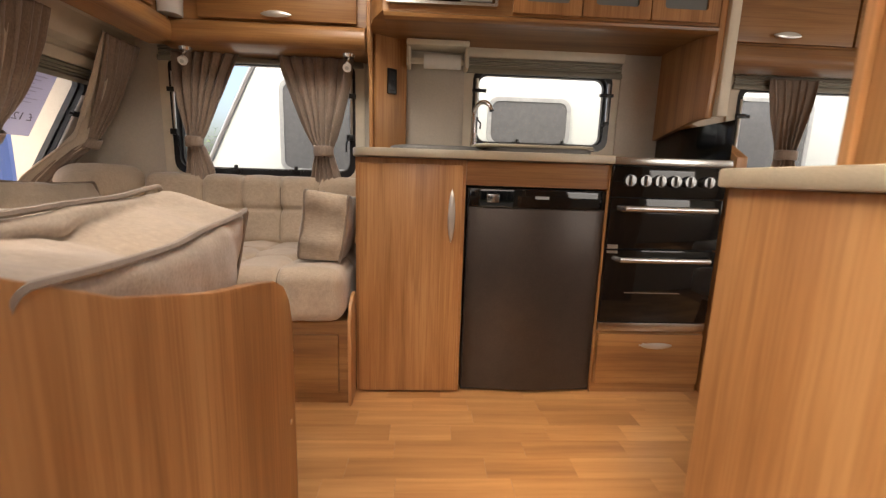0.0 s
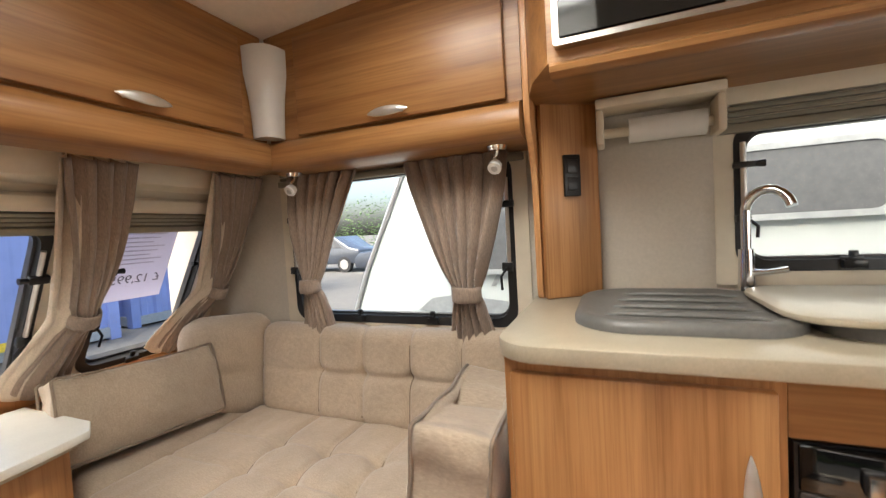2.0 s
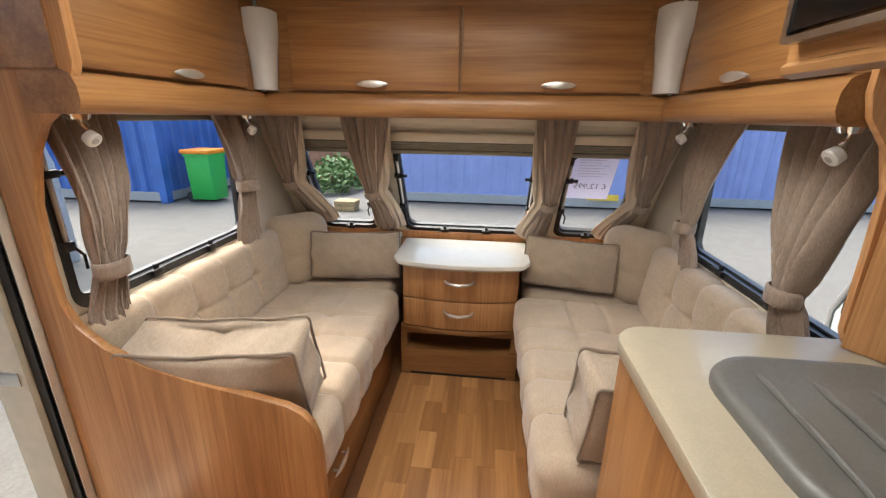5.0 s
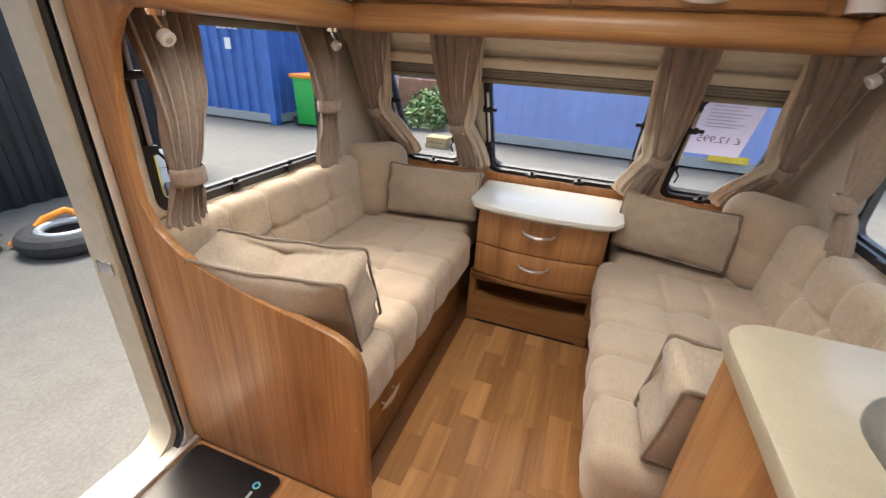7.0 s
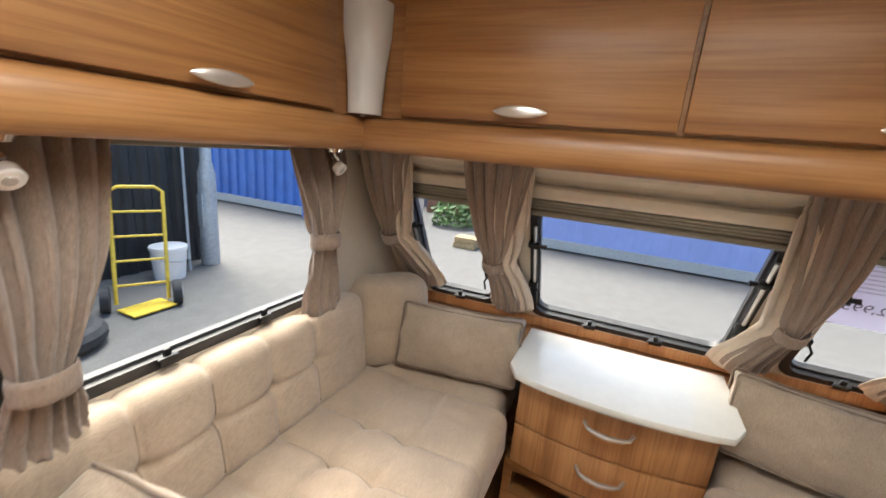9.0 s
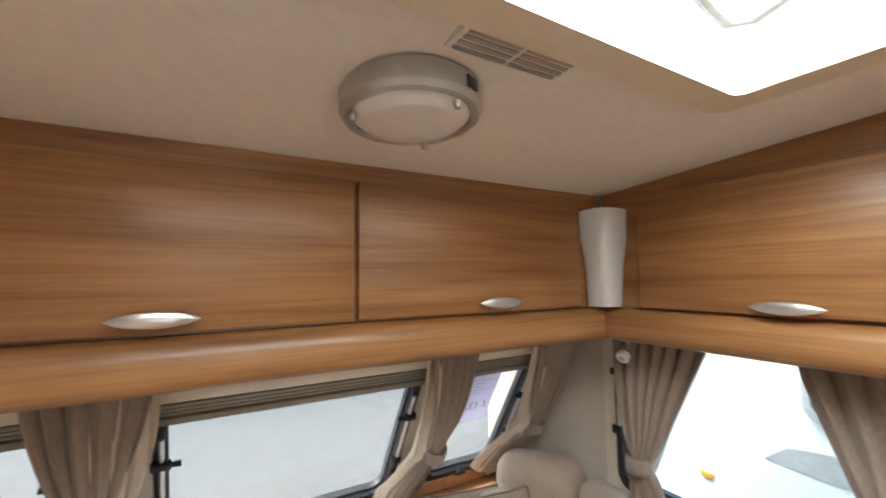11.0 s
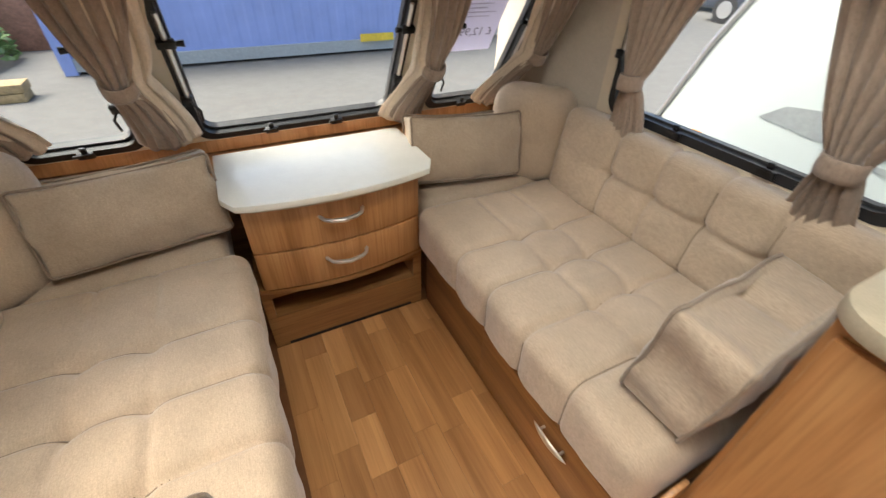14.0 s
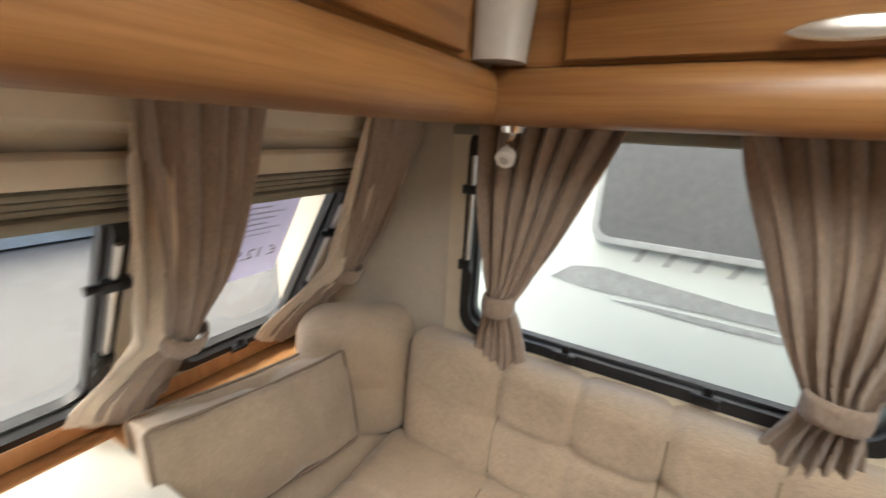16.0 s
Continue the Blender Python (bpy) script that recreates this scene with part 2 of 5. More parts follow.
def part(name, bm, material, parent=None, label="", smooth=35):
    me = bm if isinstance(bm, bpy.types.Mesh) else finish(bm, name, material, smooth)
    o = new(name, me)
    if parent:
        o.parent = parent
        if parent.name in PLACE:
            o.matrix_parent_inverse = PLACE[parent.name].inverted()
    return tagged(o, label)


def solo(name, bm, material, label, category, group="", kind="", smooth=35):
    return tagged(part(name, bm, material, None, "", smooth), label, category, group, kind)


def box(x0, x1, y0, y1, z0, z1, bev=0.0, bm=None, seg=2, m=None):
    b = bmesh.new()
    bmesh.ops.create_cube(b, size=1)
    for v in b.verts:
        v.co = Vector((x0 + (v.co.x + .5) * (x1 - x0), y0 + (v.co.y + .5) * (y1 - y0), z0 + (v.co.z + .5) * (z1 - z0)))
    if bev:
        bmesh.ops.bevel(b, geom=b.edges[:], offset=bev, segments=seg, affect='EDGES', profile=0.5)
    if m is not None:
        b.transform(m)
    return join(bm, b)


def join(bm, b):
    if bm is None:
        return b
    me = bpy.data.meshes.new("tmp")
    b.to_mesh(me)
    b.free()
    bm.from_mesh(me)
    bpy.data.meshes.remove(me)
    return bm


def prism(poly, axis, a, b, bm=None, bev=0.0, m=None):
    """A closed outline in the two other axes, drawn out along axis from a to b."""
    k = bmesh.new()

    def at(p, w):
        return {"x": (w, p[0], p[1]), "y": (p[0], w, p[1]), "z": (p[0], p[1], w)}[axis]
    lo = [k.verts.new(at(p, a)) for p in poly]
    hi = [k.verts.new(at(p, b)) for p in poly]
    k.faces.new(lo)
    k.faces.new(hi[::-1])
    for i in range(len(poly)):
        j = (i + 1) % len(poly)
        k.faces.new((lo[i], lo[j], hi[j], hi[i]))
    if bev:
        bmesh.ops.recalc_face_normals(k, faces=k.faces)
        bmesh.ops.bevel(k, geom=[e for e in k.edges if e.is_manifold and e.calc_face_angle(0) > 1.0], offset=bev, segments=2, affect='EDGES', profile=0.5)
    if m is not None:
        k.transform(m)
    return join(bm, k)


def rrect(u0, u1, v0, v1, r, n=6):
    pts = []
    for cx, cy, a in ((u1 - r, v1 - r, 0), (u0 + r, v1 - r, 90), (u0 + r, v0 + r, 180), (u1 - r, v0 + r, 270)):
        for i in range(n + 1):
            t = radians(a + 90 * i / n)
            pts.append((cx + r * math.cos(t), cy + r * math.sin(t)))
    return pts


def ring(outer, inner, w0, w1, m, bm=None):
    """A flat frame between two outlines of equally many points, w0 to w1 thick, set by the matrix m."""
    k = bmesh.new()
    a, b, c, d = [[k.verts.new(m @ Vector((p[0], p[1], w))) for p in pts] for pts, w in ((outer, w0), (inner, w0), (outer, w1), (inner, w1))]
    n = len(outer)
    for i in range(n):
        j = (i + 1) % n
        k.faces.new((a[i], a[j], b[j], b[i]))
        k.faces.new((c[i], d[i], d[j], c[j]))
        k.faces.new((a[i], c[i], c[j], a[j]))
        k.faces.new((b[i], b[j], d[j], d[i]))
    return join(bm, k)


def tube(points, r, bm=None, seg=8, closed=False):
    k = bmesh.new()
    P = [Vector(p) for p in points]
    n, rings, up = len(P), [], None
    for i, p in enumerate(P):
        d = (P[(i + 1) % n] - P[i - 1]) if closed else (P[min(i + 1, n - 1)] - P[max(i - 1, 0)])
        d.normalize()
        s = up if up is not None else (Vector((0, 0, 1)) if abs(d.z) < 0.9 else Vector((1, 0, 0)))
        s = (s - d * s.dot(d)).normalized()
        up = s
        q = d.cross(s)
        rr = r[i] if isinstance(r, (list, tuple)) else r
        rings.append([k.verts.new(p + rr * (math.cos(2 * math.pi * a / seg) * s + math.sin(2 * math.pi * a / seg) * q)) for a in range(seg)])
    for i in range(n if closed else n - 1):
        A, B = rings[i], rings[(i + 1) % n]
        for a in range(seg):
            k.faces.new((A[a], A[(a + 1) % seg], B[(a + 1) % seg], B[a]))
    if not closed:
        k.faces.new(rings[0][::-1])
        k.faces.new(rings[-1])
    return join(bm, k)


def cyl(p0, p1, r0, r1=None, bm=None, seg=24):
    return tube([p0, p1], [r0, r0 if r1 is None else r1], bm, seg)


def soft_box(size, r, step, disp=None, m=None):
    """A padded block with rounded edges; disp(p, normal) gives the rise of the cloth."""
    hx, hy, hz = (s / 2 for s in size)
    verts, faces, index = [], [], {}

    def vid(p):
        key = tuple(round(c, 5) for c in p)
        if key not in index:
            index[key] = len(verts)
            verts.append(p)
        return index[key]
    H = (hx, hy, hz)
    for ax in range(3):
        u, v = (ax + 1) % 3, (ax + 2) % 3
        nu, nv = max(2, round(2 * H[u] / step)), max(2, round(2 * H[v] / step))
        for sgn in (-1, 1):
            for i in range(nu):
                for j in range(nv):
                    q = []
                    for a, b in ((i, j), (i + 1, j), (i + 1, j + 1), (i, j + 1)):
                        p = [0, 0, 0]
                        p[ax], p[u], p[v] = sgn * H[ax], -H[u] + 2 * H[u] * a / nu, -H[v] + 2 * H[v] * b / nv
                        q.append(vid(tuple(p)))
                    faces.append(q if sgn > 0 else q[::-1])
    out = []
    for p in verts:
        q = [max(-h + r, min(h - r, c)) for c, h in zip(p, H)]
        d = Vector((p[0] - q[0], p[1] - q[1], p[2] - q[2]))
        n = d.normalized()
        w = Vector(q) + n * r
        if disp:
            w = w + n * disp(w, n)
        out.append(m @ w if m is not None else w)
    me = bpy.data.meshes.new("padding")
    me.from_pydata([tuple(v) for v in out], [], faces)
    me.shade_smooth()
    return me


def padded(name, me, material, parent=None, label=""):
    me.materials.append(material)
    me.name = name
    return part(name, me, material, parent, label)


def lens_handle(name, center, along, out, parent, length=0.12, mat=silver, label="silver lens-shaped handle"):
    """A pointed oval grip that stands off its door on two feet."""
    c, a, o = Vector(center), Vector(along).normalized(), Vector(out).normalized()
    s = a.cross(o)
    bm = bmesh.new()
    rows = 13
    ringv = []
    for i in range(rows):
        t = -1 + 2 * i / (rows - 1)
        w = 0.0115 * (1 - t * t) ** 0.75 + 0.0012
        th = 0.0045 * (1 - t * t) ** 0.5 + 0.001
        mid = c + a * (t * length / 2) + o * (0.016 + 0.007 * (1 - t * t))
        ringv.append([bm.verts.new(mid + s * (w * math.cos(k * math.pi / 5)) + o * (th * math.sin(k * math.pi / 5))) for k in range(10)])
    for A, B in zip(ringv, ringv[1:]):
        for k in range(10):
            bm.faces.new((A[k], A[(k + 1) % 10], B[(k + 1) % 10], B[k]))
    bm.faces.new(ringv[0][::-1])
    bm.faces.new(ringv[-1])
    for t in (-0.6, 0.6):
        cyl(c + a * (t * length / 2) - o * 0.001, c + a * (t * length / 2) + o * 0.02, 0.004, None, bm, 8)
    return part(name, bm, mat, parent, label)


def plane(o, u, v, w):
    u, v, w = Vector(u).normalized(), Vector(v).normalized(), Vector(w).normalized()
    return Matrix(((u.x, v.x, w.x, o[0]), (u.y, v.y, w.y, o[1]), (u.z, v.z, w.z, o[2]), (0, 0, 0, 1)))


def holed_wall(name, u0, u1, v0, v1, holes, thick, m, material, label):
    """A wall sheet in the plane m, facing inwards, with holes cut through it."""
    us = sorted({u0, u1, *[h[0] for h in holes], *[h[1] for h in holes]})
    vs = sorted({v0, v1, *[h[2] for h in holes], *[h[3] for h in holes]})
    k = bmesh.new()

    def solid(i, j):
        if not (0 <= i < len(us) - 1 and 0 <= j < len(vs) - 1):
            return False
        cu, cv = (us[i] + us[i + 1]) / 2, (vs[j] + vs[j + 1]) / 2
        return not any(h[0] < cu < h[1] and h[2] < cv < h[3] for h in holes)

    def quad(*pts):
        k.faces.new([k.verts.new(m @ Vector(p)) for p in pts])
    for i in range(len(us) - 1):
        for j in range(len(vs) - 1):
            if not solid(i, j):
                continue
            a, b, c, d = us[i], us[i + 1], vs[j], vs[j + 1]
            quad((a, c, 0), (b, c, 0), (b, d, 0), (a, d, 0))
            quad((a, d, -thick), (b, d, -thick), (b, c, -thick), (a, c, -thick))
            if not solid(i - 1, j):
                quad((a, c, -thick), (a, c, 0), (a, d, 0), (a, d, -thick))
            if not solid(i + 1, j):
                quad((b, c, 0), (b, c, -thick), (b, d, -thick), (b, d, 0))
            if not solid(i, j - 1):
                quad((a, c, -thick), (b, c, -thick), (b, c, 0), (a, c, 0))
            if not solid(i, j + 1):
                quad((a, d, 0), (b, d, 0), (b, d, -thick), (a, d, -thick))
    bmesh.ops.remove_doubles(k, verts=k.verts, dist=1e-5)
    return solo(name, k, material, label, "wall", kind="structure", smooth=None)


YS, YN, YC = 0.19, 2.12, 1.155
RAKE = 0.605
NORTH = plane((0, YN, 0), (1, 0, 0), (0, 0, 1), (0, -1, 0))
SOUTH = plane((0, YS, 0), (-1, 0, 0), (0, 0, 1), (0, 1, 0))
FRONT = plane((-1.76, 0, 0.73), (0, 1, 0), (RAKE, 0, 1), (1, 0, -RAKE))
K = math.sqrt(1 + RAKE * RAKE)

# ---- the shell ----
holed_wall("wall_north", -1.95, 3.05, -0.02, 2.02, [(-1.20, -0.40, 0.83, 1.31), (0.175, 0.805, 0.985, 1.32), (1.45, 2.45, 0.80, 1.30)], 0.035, NORTH, cream_wall, "cream textured wallboard side wall with windows")
# the hole at x 1.3 to 2.2 is unseen, added for a fill lamp
holed_wall("wall_south", -3.05, 1.95, -0.02, 2.02, [(0.40, 1.20, 0.83, 1.31), (-0.36, 0.285, -0.01, 1.78), (-2.2, -1.3, 0.85, 1.35)], 0.035, SOUTH, cream_wall, "cream wallboard side wall with window and doorway")
holed_wall("wall_front", YS - 0.02, YN + 0.02, -0.05 * K, 1.05, [(0.835, 1.505, -0.01, 0.53), (0.355, 0.66, -0.01, 0.53), (1.665, 1.985, -0.01, 0.53)], 0.035, FRONT, cream_trim, "raked cream front wall with three windows")
solo("wall_front_lower", box(-1.83, -1.79, YS, YN, -0.02, 0.69), wood_y, "cherry laminate lower front wall", "wall", kind="structure")
# unseen wall; its wide opening is added to go with the rear fill lamp
holed_wall("wall_rear", YS - 0.02, YN + 0.02, -0.02, 2.02, [(0.40, 1.91, 0.80, 1.38)], 0.035, plane((3.0, 0, 0), (0, -1, 0), (0, 0, 1), (-1, 0, 0)) @ Matrix.Translation((-2.31, 0, 0)), cream_wall, "plain cream rear wall, unseen, with an added opening for fill light")
solo("trim_under_front_windows", box(-1.785, -1.762, YS, YN, 0.655, 0.700, 0.004), wood_edge, "pale wood strip below the front windows", "trim", kind="structure")
solo("shelf_under_front_windows", box(-1.788, -1.60, YS, YN, 0.625, 0.650, 0.004), wood_edge, "narrow pale laminate shelf along the front wall", "shelf", kind="structure")


def roof(x, y):
    arch = 0.05 * max(0.0, min(1.0, (x + 1.08) / 0.6))
    return 1.722 + 0.07 * (x + 1.08) + arch * max(0.0, 1 - ((y - YC) / 0.75) ** 2)


HX0, HX1, HY0, HY1 = -0.62, -0.12, 0.68, 1.63
xs = [-1.95, -1.6, -1.3, -1.08, -0.85, HX0, HX1, 0.4, 1.0, 1.8, 3.05]
ys = [YS - 0.03, 0.3, 0.42, 0.55, HY0, 0.85, 1.0, YC, 1.31, 1.46, HY1, 1.76, 1.89, 2.0, YN + 0.03]
cb = bmesh.new()
for i in range(len(xs) - 1):
    for j in range(len(ys) - 1):
        if xs[i] >= HX0 and xs[i + 1] <= HX1 and ys[j] >= HY0 and ys[j + 1] <= HY1:
            continue
        q = [(xs[i], ys[j]), (xs[i + 1], ys[j]), (xs[i + 1], ys[j + 1]), (xs[i], ys[j + 1])]
        for dz in (0.0, 0.04):
            cb.faces.new([cb.verts.new((a, b, roof(a, b) + dz)) for a, b in q])
bmesh.ops.remove_doubles(cb, verts=cb.verts, dist=1e-5)
solo("ceiling", cb, ceiling_mat, "smooth off-white gently arched ceiling with roof hatch", "ceiling", kind="structure", smooth=60)

# roof hatch: cream upstand, white liner, clear dome with handle bar
hatch = thing("roof_hatch", "cream-framed clear roof hatch with a grab bar, closed", "roof hatch", (-0.37, YC, 1.80), kind="structure")
M1 = plane((0, 0, 1.765), (1, 0, 0), (0, 1, 0), (0, 0, 1))
part("frame", ring(rrect(HX0 - 0.035, HX1 + 0.035, HY0 - 0.035, HY1 + 0.035, 0.03), rrect(HX0 + 0.02, HX1 - 0.02, HY0 + 0.02, HY1 - 0.02, 0.02), 0.0, 0.055, M1), cream_trim, hatch, "cream plastic frame")
part("upstand", ring(rrect(HX0 + 0.004, HX1 - 0.004, HY0 + 0.004, HY1 - 0.004, 0.02), rrect(HX0 + 0.016, HX1 - 0.016, HY0 + 0.016, HY1 - 0.016, 0.02), 0.056, 0.20, M1), white_plastic, hatch)
part("grab_bar", tube([(-0.555, 1.32, 1.90), (-0.560, 1.36, 1.872), (-0.585, 1.52, 1.868), (-0.590, 1.575, 1.868), (-0.565, 1.598, 1.868), (-0.44, 1.55, 1.868), (-0.38, 1.45, 1.872), (-0.36, 1.40, 1.90)], 0.010), decal_grey, hatch, "grey grab bar")
vz0 = roof(-0.69, 1.25)
vent = part("ceiling_vent", box(-0.715, -0.660, 1.16, 1.34, vz0 - 0.006, vz0 + 0.012, 0.002), white_plastic, hatch, "flat ribbed vent plate")
for q in range(2):
    for r in range(4):
        part("slat", box(-0.709 + 0.0125 * r, -0.702 + 0.0125 * r, 1.168 + 0.086 * q, 1.246 + 0.086 * q, vz0 - 0.0085, vz0 - 0.0062), silver_paint, vent)

k = bmesh.new()
D = [[k.verts.new(M1 @ Vector((x, y, z))) for x, y in rrect(HX0 - 0.02 + i, HX1 + 0.02 - i, HY0 - 0.02 + i, HY1 + 0.02 - i, 0.05)] for i, z in ((0.0, 0.201), (0.0, 0.235), (0.02, 0.260), (0.07, 0.280), (0.16, 0.290))]
for A, B in zip(D, D[1:]):
    for i in range(len(A)):
        k.faces.new((A[i], A[(i + 1) % len(A)], B[(i + 1) % len(A)], B[i]))
k.faces.new(D[-1])
dome = part("dome", k, dome_mat, hatch, "milky acrylic dome", 60)
dome.modifiers.new("thickness", 'SOLIDIFY').thickness = 0.003

solo("floor_base", box(-1.80, 3.0, YS, YN, -0.06, -0.003), joint_slot_mat, "dark brown base under the floor strips", "floor", kind="structure")


# ---- windows ----
def window(name, m, w, h, label, latches=2, cassette=True, deep=0.03, top_clear=0.0, stays=True):
    """A caravan window in a hole of w by h round the middle of the plane m."""
    t = thing(name, label, "window", tuple(m.translation), kind="structure")
    u, v = w / 2, h / 2
    part("lining", ring(rrect(-u - 0.045, u + 0.045, -v - 0.035, v + 0.035, 0.012), rrect(-u - 0.002, u + 0.002, -v - 0.002, v + 0.002, 0.055), 0.002, 0.014, m), cream_trim, t, "cream window lining", 30)
    part("window_frame", ring(rrect(-u - 0.002, u + 0.002, -v - 0.002, v + 0.002, 0.055), rrect(-u + 0.022, u - 0.022, -v + 0.024, v - 0.022, 0.045), -0.03, 0.016, m), black_rubber, t, "black rubber frame", 30)
    part("sash_rim", ring(rrect(-u + 0.0225, u - 0.0225, -v + 0.0245, v - 0.0225, 0.045), rrect(-u + 0.029, u - 0.029, -v + 0.031, v - 0.029, 0.041), -0.028, -0.006, m), rim_mat, t, "dark grey inner sash rim", 30)
    k = bmesh.new()
    k.faces.new([k.verts.new(m @ Vector((a, b, -0.022))) for a, b in rrect(-u + 0.024, u - 0.024, -v + 0.026, v - 0.024, 0.04)])
    p = part("pane", k, glass, t, "clear tinted acrylic pane")
    p.visible_shadow = False
    for i in range(latches):
        c = -u + w * (i + 1) / (latches + 1) if latches > 1 else 0
        b = box(c - 0.022, c + 0.022, -v + 0.004, -v + 0.026, 0.0165, 0.030, 0.003, m=m)
        box(c - 0.008, c + 0.008, -v + 0.018, -v + 0.044, 0.012, 0.024, 0.003, b, m=m)
        box(c - 0.03, c + 0.012, -v + 0.024, -v + 0.031, 0.030, 0.036, 0.002, b, m=m)
        part("latch", b, black_plastic, t, "black plastic latch")
    if stays:
        for s in (-1, 1):
            x = s * (u - 0.016)
            part("stay", tube([m @ Vector((x, -v * 0.30, 0.024)), m @ Vector((x, v * 0.72, 0.020))], 0.0065), silver, t, "silver window stay")
            b = box(x - 0.02, x + 0.012, -v * 0.34, -v * 0.24, 0.017, 0.036, 0.003, m=m)
            tube([m @ Vector((x - s * 0.005, -v * 0.30, 0.034)), m @ Vector((x - s * 0.022, -v * 0.40, 0.040)), m @ Vector((x - s * 0.020, -v * 0.55, 0.042))], 0.004, b)
            part("stay_knob", b, black_plastic, t, "black stay clamp with lever")
            b = box(x - 0.022, x + 0.022, v * 0.38, v * 0.46, 0.017, 0.034, 0.003, m=m)
            cyl(m @ Vector((x - s * 0.015, v * 0.42, 0.026)), m @ Vector((x - s * 0.042, v * 0.42, 0.026)), 0.006, 0.009, b, 10)
            part("catch", b, black_plastic, t, "black turn catch")
    if cassette:
        b = box(-u - 0.04, u + 0.04, v - 0.028, v - 0.006, 0.012, 0.030, 0.004, m=m)
        for i in range(3):
            z0 = v - 0.004 + i * 0.014
            box(-u - 0.035, u + 0.035, z0, z0 + 0.011, 0.0145, 0.024 + 0.002 * i, 0.003, b, m=m)
        part("blind", b, blind_mat, t, "folded grey-beige pleated blind")
        b = prism([(v + 0.040, 0.0145), (v + 0.040, 0.028), (v + 0.060, 0.033), (v + 0.085, 0.030), (v + 0.088, 0.0145)], "x", -u - 0.045, u + 0.045, bev=0.003, m=m)
        part("blind_housing", b, cream_trim, t, "cream blind housing")
    return t


window("window_1", FRONT @ Matrix.Translation((1.17, 0.262, 0)), 0.70, 0.565, "large raked front window with black rubber frame and folded blind", 2)
window("window_2", FRONT @ Matrix.Translation((0.507, 0.262, 0)), 0.335, 0.565, "small raked front side window with black frame", 1)
window("window_3", FRONT @ Matrix.Translation((1.826, 0.262, 0)), 0.345, 0.565, "small raked front side window with price sheet", 1)
window("window_4", NORTH @ Matrix.Translation((-0.80, 1.07, 0)), 0.83, 0.52, "lounge side window with black frame between tied curtains", 2)
window("window_5", SOUTH @ Matrix.Translation((0.80, 1.07, 0)), 0.83, 0.52, "lounge side window with black frame beside the doorway", 2)
window("window_6", NORTH @ Matrix.Translation((0.49, 1.152, 0)), 0.655, 0.36, "kitchen window with black frame above the sink", 2)
window("window_7", NORTH @ Matrix.Translation((1.95, 1.05, 0)), 1.02, 0.52, "rear side window with black frame above the bed", 2)
# ribbed cove above the front windows, behind the lockers' rail
solo("cove_trim", prism([(-1.412, 1.285), (-1.385, 1.30), (-1.362, 1.36), (-1.36, 1.41), (-1.42, 1.41), (-1.46, 1.285)], "y", YS, YN), cream_trim, "cream cove above the front windows", "trim", kind="structure")

# price sheet stuck to the outside of the side window
SIGN = FRONT @ Matrix.Translation((1.785, 0.357, -0.026))
sign = thing("price_sheet", "lilac-white price sheet reading 12,995 pounds stuck on the window pane", "sign", tuple(SIGN.translation))
part("paper", box(-0.105, 0.105, -0.13, 0.15, -0.0012, 0.0, m=SIGN), sign_mat, sign)
tx = bpy.data.curves.new("price", 'FONT')
tx.body, tx.size, tx.align_x, tx.extrude = "£ 12,995", 0.046, 'CENTER', 0.0002
txo = new("price", tx)
txo.matrix_world = SIGN @ pose(0.005, -0.062, 0.0012) @ Matrix.Diagonal((-1, 1, 1, 1))
bpy.context.view_layer.update()
pm = bpy.data.meshes.new_from_object(txo.evaluated_get(bpy.context.evaluated_depsgraph_get()))
pm.transform(txo.matrix_world)
bpy.data.objects.remove(txo)
pm.materials.clear()
pm.materials.append(ink_mat)
part("lettering", pm, ink_mat, sign, "mirrored price lettering")
b = None
for i in range(8):
    b = box(-0.07, 0.07 - 0.02 * (i % 3), 0.125 - i * 0.016, 0.129 - i * 0.016, 0.0004, 0.001, bm=b, m=SIGN)
part("print_lines", b, faint_ink, sign, "small grey print")


